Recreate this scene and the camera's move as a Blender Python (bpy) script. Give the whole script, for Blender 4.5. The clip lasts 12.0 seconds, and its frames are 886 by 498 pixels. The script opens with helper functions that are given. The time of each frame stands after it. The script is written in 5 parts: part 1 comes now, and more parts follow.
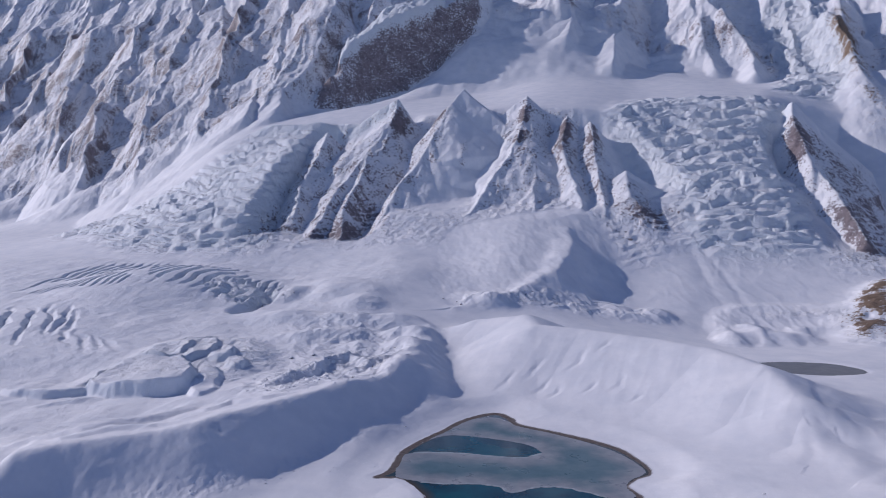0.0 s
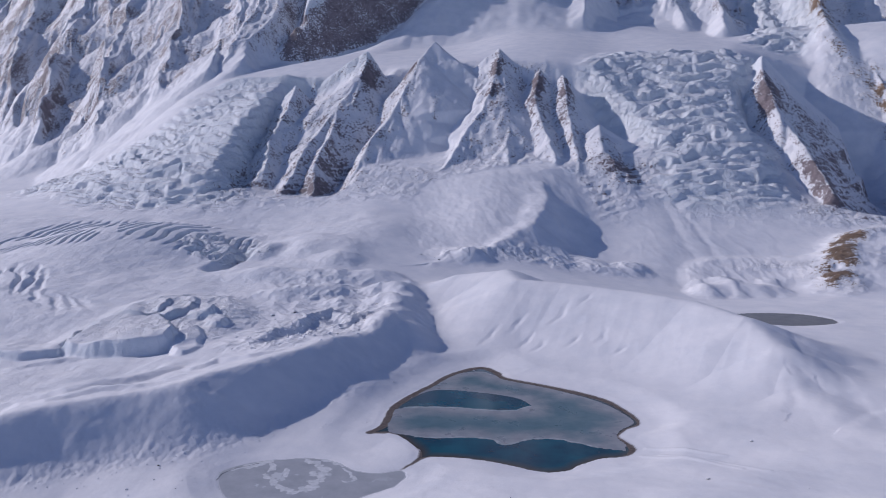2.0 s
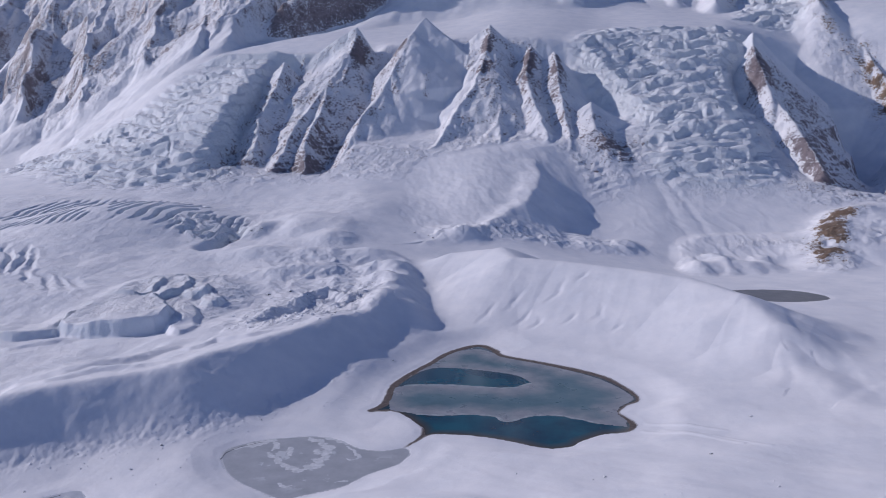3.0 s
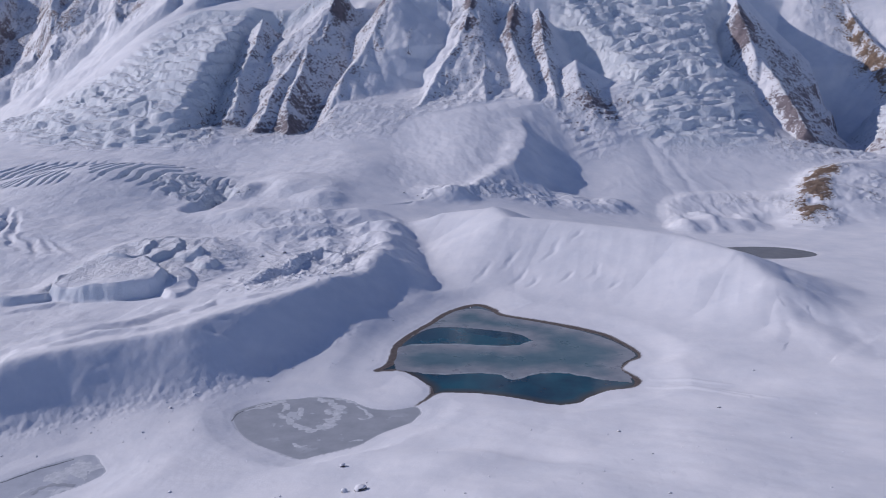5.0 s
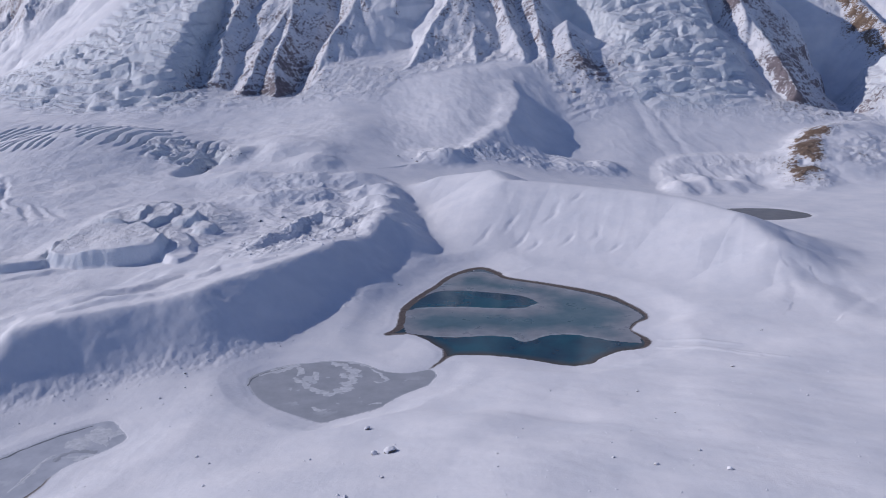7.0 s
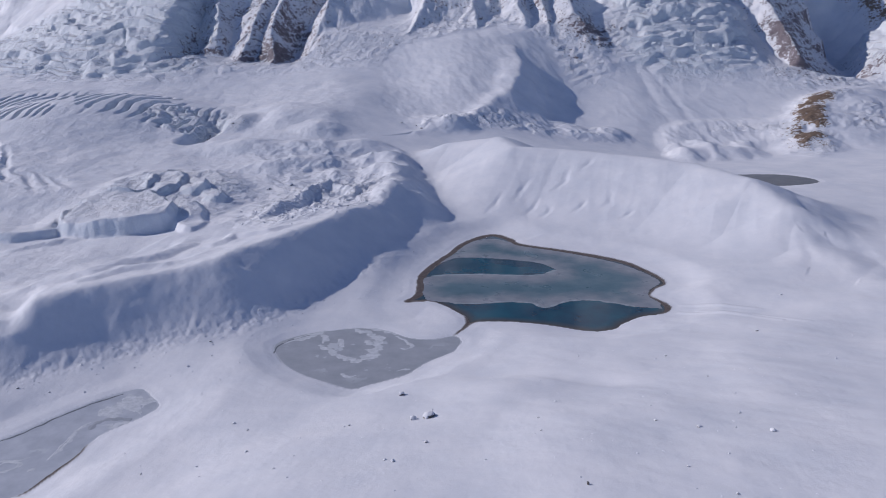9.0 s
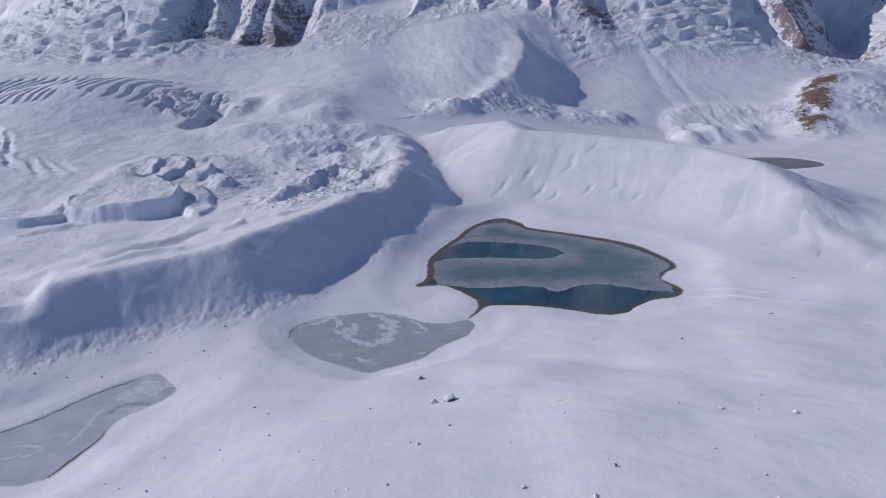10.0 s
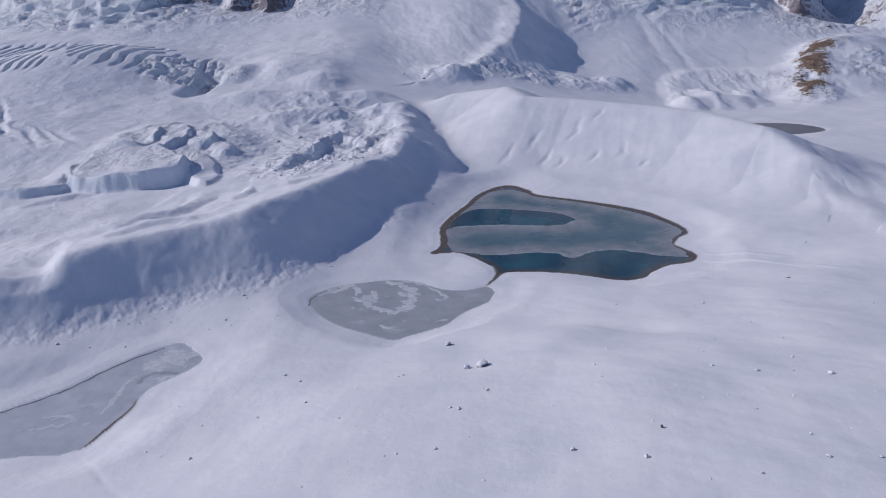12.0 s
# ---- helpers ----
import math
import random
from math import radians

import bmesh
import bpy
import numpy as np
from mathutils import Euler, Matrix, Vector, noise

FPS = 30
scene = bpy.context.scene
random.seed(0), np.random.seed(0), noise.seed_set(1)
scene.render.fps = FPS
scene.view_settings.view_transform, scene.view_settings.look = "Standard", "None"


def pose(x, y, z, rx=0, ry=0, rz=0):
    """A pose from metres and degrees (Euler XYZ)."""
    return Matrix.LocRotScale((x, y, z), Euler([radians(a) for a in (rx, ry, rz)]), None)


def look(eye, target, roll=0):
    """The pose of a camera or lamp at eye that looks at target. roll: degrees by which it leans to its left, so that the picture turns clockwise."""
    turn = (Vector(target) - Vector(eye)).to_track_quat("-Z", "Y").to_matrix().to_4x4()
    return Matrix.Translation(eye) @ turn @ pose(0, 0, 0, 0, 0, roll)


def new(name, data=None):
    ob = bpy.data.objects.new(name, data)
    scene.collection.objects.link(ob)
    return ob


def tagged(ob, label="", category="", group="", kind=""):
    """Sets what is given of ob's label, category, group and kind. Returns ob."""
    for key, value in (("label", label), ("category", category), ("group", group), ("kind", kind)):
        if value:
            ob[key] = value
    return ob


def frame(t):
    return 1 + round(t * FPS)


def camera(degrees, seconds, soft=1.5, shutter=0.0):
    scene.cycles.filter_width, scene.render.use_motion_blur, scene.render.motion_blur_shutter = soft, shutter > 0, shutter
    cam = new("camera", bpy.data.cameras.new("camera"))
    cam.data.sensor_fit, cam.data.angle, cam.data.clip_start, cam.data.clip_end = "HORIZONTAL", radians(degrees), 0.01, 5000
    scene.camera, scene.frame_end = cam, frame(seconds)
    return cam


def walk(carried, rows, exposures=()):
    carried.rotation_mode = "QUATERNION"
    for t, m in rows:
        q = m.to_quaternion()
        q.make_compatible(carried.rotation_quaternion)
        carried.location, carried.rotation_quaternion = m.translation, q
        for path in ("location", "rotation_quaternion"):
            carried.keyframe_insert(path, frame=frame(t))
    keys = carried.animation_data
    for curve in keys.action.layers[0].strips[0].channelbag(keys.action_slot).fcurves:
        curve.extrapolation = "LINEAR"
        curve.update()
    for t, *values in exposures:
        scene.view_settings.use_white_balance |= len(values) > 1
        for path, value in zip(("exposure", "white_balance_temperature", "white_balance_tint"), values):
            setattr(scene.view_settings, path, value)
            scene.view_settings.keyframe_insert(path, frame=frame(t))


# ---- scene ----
cam = camera(62.7, 12.0, soft=0.95)
PATH = [
    (0, (10.91, -1.672, 159.625), (10.533, 0.291, 159.544), -0.4),
    (0.5, (6.87, -1.129, 159.59), (6.518, 0.837, 159.478), -0.4),
    (1, (2.693, -0.607, 159.511), (2.367, 1.362, 159.368), -0.5),
    (1.5, (-1.621, -0.14, 159.48), (-1.922, 1.83, 159.306), -0.5),
    (2, (-5.873, 0.171, 159.44), (-6.155, 2.141, 159.236), -0.6),
    (2.5, (-10.13, 0.381, 159.431), (-10.394, 2.35, 159.196), -0.6),
    (3, (-14.51, 0.472, 159.382), (-14.757, 2.439, 159.118), -0.7),
    (5, (-32.453, 0.516, 158.789), (-32.634, 2.473, 158.417), -0.9),
    (5.5, (-37.049, 0.614, 158.716), (-37.214, 2.567, 158.318), -0.9),
    (6, (-41.489, 0.718, 158.655), (-41.642, 2.667, 158.232), -0.9),
    (6.5, (-45.922, 0.731, 158.552), (-46.062, 2.675, 158.104), -1.0),
    (7, (-50.441, 0.691, 158.463), (-50.57, 2.63, 157.993), -1.0),
    (9, (-68.606, 0.205, 157.886), (-68.71, 2.123, 157.331), -1.1),
    (9.5, (-73.161, 0.113, 157.805), (-73.26, 2.025, 157.229), -1.2),
    (10, (-77.611, 0.019, 157.722), (-77.707, 1.925, 157.126), -1.2),
    (10.5, (-81.917, -0.125, 157.631), (-82.009, 1.775, 157.016), -1.2),
    (11, (-86.378, -0.224, 157.425), (-86.46, 1.67, 156.79), -1.3),
    (11.5, (-90.994, -0.303, 157.302), (-91.064, 1.584, 156.644), -1.3),
    (12, (-95.632, -0.395, 157.185), (-95.69, 1.486, 156.506), -1.3),
]
walk(cam, [(t, look(e, g, r)) for t, e, g, r in PATH], [(0, -0.19, 5840, 30), (12, -0.2, 5880, 25.5)])

# ---- sky and sun ----
SUN_AZIMUTH, SUN_HEIGHT = 78.0, 30.0  # degrees left of the way ahead, and above the horizon
world = bpy.data.worlds.new("sky")
scene.world = world
world.use_nodes = True
sky = world.node_tree.nodes.new("ShaderNodeTexSky")
sky.sky_type, sky.sun_disc = "NISHITA", False
sky.sun_elevation, sky.sun_rotation = radians(SUN_HEIGHT), radians(-SUN_AZIMUTH)
sky.altitude, sky.dust_density = 4500, 0.3
background = world.node_tree.nodes["Background"]
background.inputs["Strength"].default_value = 0.10
world.node_tree.links.new(sky.outputs[0], background.inputs[0])
sun = new("sun", bpy.data.lights.new("sun", "SUN"))
sun.data.energy, sun.data.angle, sun.data.color = 2.85, radians(0.6), (1.0, 0.965, 0.82)
a, e = radians(SUN_AZIMUTH), radians(SUN_HEIGHT)
sun.matrix_world = look((-math.sin(a) * math.cos(e) * 900, math.cos(a) * math.cos(e) * 900, math.sin(e) * 900), (0, 0, 0))

# ---- materials ----
def material(name):
    m = bpy.data.materials.new(name)
    m.use_nodes = True
    return m, m.node_tree, m.node_tree.nodes["Principled BSDF"]


def node(tree, kind, **inputs):
    n = tree.nodes.new(kind)
    for key, value in inputs.items():
        n.inputs[key.replace("_", " ")].default_value = value
    return n


def texture_noise(tree, size, detail=6, rough=0.55):
    """Noise in metres, by place in the world."""
    g = tree.nodes.new("ShaderNodeNewGeometry")
    n = node(tree, "ShaderNodeTexNoise", Scale=1.0 / size, Detail=detail, Roughness=rough)
    tree.links.new(g.outputs["Position"], n.inputs["Vector"])
    return n.outputs["Fac"]


def ramp(tree, value, *stops):
    r = tree.nodes.new("ShaderNodeValToRGB")
    els = r.color_ramp.elements
    while len(els) < len(stops):
        els.new(0.5)
    for el, (pos, col) in zip(els, stops):
        el.position, el.color = pos, (*col, 1) if len(col) == 3 else col
    tree.links.new(value, r.inputs["Fac"])
    return r.outputs["Color"]


def mix(tree, fac, a, b):
    m = tree.nodes.new("ShaderNodeMix")
    m.data_type = "RGBA"
    for sock, v in ((m.inputs["Factor"], fac), (m.inputs["A"], a), (m.inputs["B"], b)):
        if isinstance(v, (tuple, float)):
            sock.default_value = v
        else:
            tree.links.new(v, sock)
    return m.outputs["Result"]


def attribute(tree, name):
    n = tree.nodes.new("ShaderNodeAttribute")
    n.attribute_name = name
    return n.outputs["Fac"]


def calc(tree, op, a, b=0.0):
    n = tree.nodes.new("ShaderNodeMath")
    n.operation = op
    for sock, v in zip(n.inputs, (a, b)):
        if isinstance(v, (int, float)):
            sock.default_value = v
        else:
            tree.links.new(v, sock)
    return n.outputs[0]


def slope(tree):
    """0 on flat ground, 1 on a vertical face."""
    g = tree.nodes.new("ShaderNodeNewGeometry")
    xyz = tree.nodes.new("ShaderNodeSeparateXYZ")
    tree.links.new(g.outputs["Normal"], xyz.inputs[0])
    return calc(tree, "SUBTRACT", 1.0, xyz.outputs["Z"])


def bumped(tree, bsdf, height, strength, distance):
    b = node(tree, "ShaderNodeBump", Strength=strength, Distance=distance)
    tree.links.new(height, b.inputs["Height"])
    tree.links.new(b.outputs[0], bsdf.inputs["Normal"])


def snow_material(name, rock_dark, rock_light, on_flat=0.35, on_steep=1.5):
    """Wind-packed snow, with bare rock on steep and marked ground and blue ice on torn ground."""
    m, t, p = material(name)
    drift = texture_noise(t, 30, 5, 0.6)
    snow = ramp(t, drift, (0.3, (0.76, 0.78, 0.81)), (0.7, (0.89, 0.89, 0.895)))
    steep = slope(t)
    ice = calc(t, "MULTIPLY", attribute(t, "ice"), calc(t, "MULTIPLY", steep, 1.6))
    snow = mix(t, calc(t, "MINIMUM", ice, 0.32), snow, (0.60, 0.70, 0.75, 1))
    speck = texture_noise(t, 5.5, 8, 0.78)
    patch = texture_noise(t, 55, 5, 0.65)
    stone = ramp(t, texture_noise(t, 16, 8, 0.7), (0.3, rock_dark), (0.7, rock_light))
    show = calc(t, "MULTIPLY", attribute(t, "rock"), calc(t, "ADD", calc(t, "MULTIPLY", steep, on_steep), on_flat))
    show = calc(t, "ADD", show, calc(t, "MULTIPLY", calc(t, "SUBTRACT", speck, 0.5), 2.6))
    show = calc(t, "ADD", show, calc(t, "MULTIPLY", calc(t, "SUBTRACT", patch, 0.5), 0.9))
    cover = ramp(t, show, (0.52, (0, 0, 0)), (0.58, (1, 1, 1)))
    cover = calc(t, "MULTIPLY", cover, ramp(t, attribute(t, "rock"), (0.05, (0, 0, 0)), (0.2, (1, 1, 1))))
    shore = ramp(t, texture_noise(t, 2.5, 6, 0.7), (0.35, (0.075, 0.062, 0.055)), (0.65, (0.20, 0.165, 0.145)))
    whole = mix(t, attribute(t, "gravel"), mix(t, cover, snow, stone), shore)
    t.links.new(whole, p.inputs["Base Color"])
    p.inputs["Roughness"].default_value = 0.65
    p.inputs["Specular IOR Level"].default_value = 0.25
    rough = calc(t, "MULTIPLY", texture_noise(t, 16, 9, 0.68), calc(t, "ADD", calc(t, "ADD", calc(t, "MULTIPLY", attribute(t, "rock"), 8.0), calc(t, "MULTIPLY", attribute(t, "ice"), 4.2)), 0.36))
    bumped(t, p, rough, 1.0, 1.2)
    return m


SNOW = snow_material("snow_over_rock", (0.15, 0.122, 0.132), (0.35, 0.30, 0.31))
BROWN = snow_material("snow_over_brown_rock", (0.17, 0.115, 0.08), (0.36, 0.26, 0.18), 0.62, 0.4)


def water_material():
    """Cold clear water: brown over the shallows, deep teal further out, with a faint wind ripple."""
    m, t, p = material("lake_water")
    deep = ramp(t, texture_noise(t, 40, 5, 0.6), (0.38, (0.004, 0.042, 0.08)), (0.62, (0.007, 0.095, 0.14)))
    depth = ramp(t, calc(t, "DIVIDE", attribute(t, "shore"), 9.0), (0.1, (0, 0, 0)), (0.9, (1, 1, 1)))
    t.links.new(mix(t, depth, (0.075, 0.062, 0.05, 1), deep), p.inputs["Base Color"])
    p.inputs["Roughness"].default_value = 0.12
    p.inputs["IOR"].default_value = 1.33
    bumped(t, p, texture_noise(t, 1.5, 3, 0.5), 0.08, 0.05)
    return m


def thin_ice_material():
    """Thin grey-blue lake ice, paler and greyer towards its edge, with faint cloudy streaks."""
    m, t, p = material("thin_lake_ice")
    middle = ramp(t, texture_noise(t, 30, 6, 0.6), (0.32, (0.065, 0.14, 0.18)), (0.5, (0.09, 0.172, 0.21)), (0.7, (0.135, 0.21, 0.245)))
    edge = ramp(t, texture_noise(t, 12, 6, 0.65), (0.3, (0.22, 0.245, 0.275)), (0.7, (0.35, 0.365, 0.39)))
    inner = calc(t, "ADD", calc(t, "DIVIDE", attribute(t, "shore"), 28.0), calc(t, "MULTIPLY", calc(t, "SUBTRACT", texture_noise(t, 20, 4, 0.6), 0.5), 1.2))
    t.links.new(mix(t, ramp(t, inner, (0.1, (0, 0, 0)), (0.75, (1, 1, 1))), edge, middle), p.inputs["Base Color"])
    t.links.new(ramp(t, texture_noise(t, 18, 5, 0.6), (0.35, (0.25, 0.25, 0.25)), (0.65, (0.5, 0.5, 0.5))), p.inputs["Roughness"])
    p.inputs["IOR"].default_value = 1.31
    return m


def pond_ice_material(name, dark, pale, amount):
    """Grey pond ice with wind-blown snow patches and a dark crack round its rim."""
    m, t, p = material(name)
    ice = ramp(t, texture_noise(t, 12, 7, 0.65), (0.3, dark), (0.7, pale))
    inner = ramp(t, calc(t, "DIVIDE", attribute(t, "shore"), 20.0), (0.25, (0, 0, 0)), (0.7, (1, 1, 1)))
    patch = calc(t, "MULTIPLY", ramp(t, texture_noise(t, 17, 6, 0.6), (amount, (0, 0, 0)), (amount + 0.025, (1, 1, 1))), inner)
    rim = ramp(t, calc(t, "DIVIDE", attribute(t, "shore"), 10.0), (0.02, (0, 0, 0)), (0.05, (1, 1, 1)), (0.08, (1, 1, 1)), (0.12, (0, 0, 0)))
    col = mix(t, patch, ice, (0.60, 0.63, 0.65, 1))
    col = mix(t, calc(t, "MULTIPLY", rim, 0.55), col, (0.75, 0.77, 0.79, 1))
    t.links.new(col, p.inputs["Base Color"])
    p.inputs["Roughness"].default_value = 0.4
    return m


def stone_material():
    m, t, p = material("boulder_stone")
    t.links.new(ramp(t, texture_noise(t, 0.8, 8, 0.7), (0.3, (0.075, 0.068, 0.064)), (0.7, (0.25, 0.23, 0.215))), p.inputs["Base Color"])
    p.inputs["Roughness"].default_value = 0.85
    bumped(t, p, texture_noise(t, 0.4, 6, 0.6), 0.6, 0.15)
    return m


def fresh_snow_material():
    m, t, p = material("snow_cap")
    t.links.new(ramp(t, texture_noise(t, 2.0, 6, 0.6), (0.3, (0.80, 0.81, 0.83)), (0.7, (0.88, 0.88, 0.89))), p.inputs["Base Color"])
    p.inputs["Roughness"].default_value = 0.65
    return m


RIME, rt, rp = material("frosted_ice")
rt.links.new(ramp(rt, texture_noise(rt, 4, 6, 0.6), (0.35, (0.24, 0.29, 0.31)), (0.65, (0.46, 0.50, 0.52))), rp.inputs["Base Color"])
rp.inputs["Roughness"].default_value = 0.55
WATER, THIN_ICE, STONE, CAP = water_material(), thin_ice_material(), stone_material(), fresh_snow_material()
POND_ICE = pond_ice_material("pond_ice", (0.35, 0.375, 0.40), (0.47, 0.49, 0.515), 0.58)
NEAR_ICE = pond_ice_material("near_pond_ice", (0.44, 0.47, 0.51), (0.62, 0.645, 0.68), 0.60)
# Dark grey for the shore crack and the shaded line under the bank.
CRACK_SHADE, ct, cp = material("crack_and_bank_shade")
ct.links.new(ramp(ct, texture_noise(ct, 2, 6, 0.65), (0.35, (0.10, 0.11, 0.12)), (0.65, (0.30, 0.32, 0.34))), cp.inputs["Base Color"])
cp.inputs["Roughness"].default_value = 0.35
FROST, ft, fp = material("blown_snow_on_ice")
ft.links.new(ramp(ft, texture_noise(ft, 3, 6, 0.65), (0.35, (0.54, 0.57, 0.59)), (0.65, (0.74, 0.76, 0.78))), fp.inputs["Base Color"])
fp.inputs["Roughness"].default_value = 0.6
TARN_ICE = pond_ice_material("tarn_ice", (0.12, 0.13, 0.14), (0.20, 0.21, 0.22), 0.9)


def scree_material():
    """Small stones with snow on their upper sides."""
    m, t, p = material("snow_dusted_stone")
    stone = ramp(t, texture_noise(t, 0.9, 6, 0.7), (0.3, (0.05, 0.045, 0.04)), (0.7, (0.17, 0.15, 0.135)))
    bare = ramp(t, calc(t, "ADD", slope(t), calc(t, "MULTIPLY", texture_noise(t, 3, 4, 0.6), 0.5)), (1.0, (0, 0, 0)), (1.12, (1, 1, 1)))
    t.links.new(mix(t, bare, (0.85, 0.855, 0.87, 1), stone), p.inputs["Base Color"])
    p.inputs["Roughness"].default_value = 0.8
    return m


SCREE = scree_material()

# ---- terrain arithmetic ----
def hash2(ix, iy, seed):
    h = (ix * 374761393 + iy * 668265263 + seed * 974634777) & 0xFFFFFFFF
    h = ((h ^ (h >> 13)) * 1274126177) & 0xFFFFFFFF
    return h ^ (h >> 16)


angles = np.random.RandomState(7).rand(512 * 512) * (2 * np.pi)
GRADIENT_X, GRADIENT_Y = np.cos(angles).astype(np.float32), np.sin(angles).astype(np.float32)


def perlin(x, y, seed):
    """Gradient noise, about -1 to 1."""
    fx, fy = np.floor(x), np.floor(y)
    ix, iy = fx.astype(np.int32) + seed * 131, fy.astype(np.int32) + seed * 57
    u, v = (x - fx).astype(np.float32), (y - fy).astype(np.float32)
    cols, rows = ((ix & 511) * 512, ((ix + 1) & 511) * 512), (iy & 511, (iy + 1) & 511)

    def corner(a, b):
        k = cols[a] + rows[b]
        return GRADIENT_X[k] * (u - a) + GRADIENT_Y[k] * (v - b)
    su, sv = u * u * u * (u * (u * 6 - 15) + 10), v * v * v * (v * (v * 6 - 15) + 10)
    lo = corner(0, 0)
    lo += (corner(1, 0) - lo) * su
    hi = corner(0, 1)
    hi += (corner(1, 1) - hi) * su
    return 1.5 * (lo + (hi - lo) * sv)


def fbm(x, y, size, octaves, seed, gain=0.5):
    total, amp = 0, 1.0
    for k in range(octaves):
        total = total + amp * perlin(x / size + 17.3 * k, y / size - 9.1 * k, seed + k)
        amp, size = amp * gain, size / 2.03
    return total


def ridged(x, y, size, octaves, seed, gain=0.5):
    """Sharp crests and wide hollows, about 0 to 1.5."""
    total, amp = 0, 1.0
    for k in range(octaves):
        total = total + amp * (1 - np.abs(perlin(x / size + 5.7 * k, y / size + 3.1 * k, seed + k))) ** 2
        amp, size = amp * gain, size / 2.1
    return total


def cells(x, y, size, seed):
    """Distance to the nearest and the second nearest of scattered seeds, and the nearest one's random number."""
    gx, gy = np.floor(x / size), np.floor(y / size)
    best, second, rnd = np.full_like(x, 9.0), np.full_like(x, 9.0), np.zeros_like(x)
    for a in (-1, 0, 1):
        for b in (-1, 0, 1):
            ix, iy = (gx + a).astype(np.int64), (gy + b).astype(np.int64)
            h = hash2(ix, iy, seed)
            px, py = ix + (h & 1023) / 1023.0, iy + ((h >> 10) & 1023) / 1023.0
            d = np.hypot(x / size - px, y / size - py)
            near = d < best
            second = np.where(near, best, np.minimum(second, d))
            rnd = np.where(near, ((h >> 20) & 1023) / 1023.0, rnd)
            best = np.where(near, d, best)
    return best, second, rnd


def sstep(a, b, x):
    t = np.clip((x - a) / (b - a), 0, 1)
    return t * t * (3 - 2 * t)


def smax(a, b, k):
    return 0.5 * (a + b + np.sqrt((a - b) ** 2 + k * k))


def along(x, y, pts):
    """For a line of points: the signed distance (positive on its right hand), the third values along it, and the share of the way."""
    best, sgn = np.full_like(x, 1e9), np.ones_like(x)
    val, share = np.zeros_like(x), np.zeros_like(x)
    n = len(pts) - 1
    for k in range(n):
        (ax, ay, az), (bx, by, bz) = pts[k], pts[k + 1]
        dx, dy = bx - ax, by - ay
        t = np.clip(((x - ax) * dx + (y - ay) * dy) / (dx * dx + dy * dy), 0, 1)
        ex, ey = x - ax - t * dx, y - ay - t * dy
        d = np.hypot(ex, ey)
        near = d < best
        best = np.where(near, d, best)
        sgn = np.where(near, np.where(dx * ey - dy * ex < 0, 1.0, -1.0), sgn)
        val = np.where(near, az + t * (bz - az), val)
        share = np.where(near, (k + t) / n, share)
    return best * sgn, val, share


def along_soft(x, y, pts, blend):
    """As along(), with the third values mixed softly where two stretches of the line are about as near."""
    d, _, _ = along(x, y, pts)
    top, low = np.zeros_like(x), np.zeros_like(x)
    for (ax, ay, az), (bx, by, bz) in zip(pts, pts[1:]):
        dx, dy = bx - ax, by - ay
        t = np.clip(((x - ax) * dx + (y - ay) * dy) / (dx * dx + dy * dy), 0, 1)
        w = np.exp(-np.minimum(60, (np.hypot(x - ax - t * dx, y - ay - t * dy) - np.abs(d)) / blend))
        top, low = top + w * (az + t * (bz - az)), low + w
    return d, top / low


def smooth_loop(pts, steps=6):
    """A closed, rounded line through the given corners."""
    p = np.array(pts, float)
    out = []
    for k in range(len(p)):
        a, b, c, d = p[k - 1], p[k], p[(k + 1) % len(p)], p[(k + 2) % len(p)]
        for s in range(steps):
            t = s / steps
            out.append(0.5 * (2 * b + (c - a) * t + (2 * a - 5 * b + 4 * c - d) * t ** 2 + (3 * b - a - 3 * c + d) * t ** 3))
    return np.array(out)


def loop_distance(x, y, loop):
    """Signed distance to a closed line, negative inside; far away only a bound."""
    out = np.maximum(np.maximum(loop[:, 0].min() - x, x - loop[:, 0].max()), np.maximum(loop[:, 1].min() - y, y - loop[:, 1].max()))
    near = out < 90
    px, py = x[near], y[near]
    best, inside = np.full_like(px, 1e9), np.zeros(px.shape, bool)
    for (ax, ay), (bx, by) in zip(loop, np.roll(loop, -1, axis=0)):
        dx, dy = bx - ax, by - ay
        t = np.clip(((px - ax) * dx + (py - ay) * dy) / (dx * dx + dy * dy + 1e-9), 0, 1)
        best = np.minimum(best, np.hypot(px - ax - t * dx, py - ay - t * dy))
        if ay != by:
            inside ^= ((ay > py) != (by > py)) & (px < dx * (py - ay) / dy + ax)
    res = np.maximum(out, 90.0)
    res[near] = np.where(inside, -best, best)
    return res


# ---- the plan: shorelines ----
LAKE = smooth_loop([(-117, 427), (-111, 441), (-112, 478), (-104, 507), (-94, 532), (-84, 561), (-69, 583), (-56, 588), (-43, 574),
                    (-37, 559), (-12, 545), (16, 528), (36, 511), (48, 488), (54, 464), (44, 450), (38, 439), (42, 429), (46, 417),
                    (38, 406), (26, 402), (13, 391), (8, 384), (-4, 379), (-14, 381), (-30, 388), (-49, 393), (-64, 394), (-73, 391),
                    (-80, 377), (-85, 372), (-79, 384), (-78, 399), (-88, 415), (-99, 427), (-109, 426)], 4)
POND = smooth_loop([(-181, 357), (-177, 367), (-166, 376), (-152, 381), (-138, 384), (-123, 381), (-108, 370), (-95, 368), (-84, 373),
                    (-79, 366), (-82, 353), (-88, 346), (-96, 338), (-104, 325), (-112, 319), (-121, 313), (-130, 308), (-142, 314),
                    (-154, 321), (-165, 330), (-174, 342)], 4)
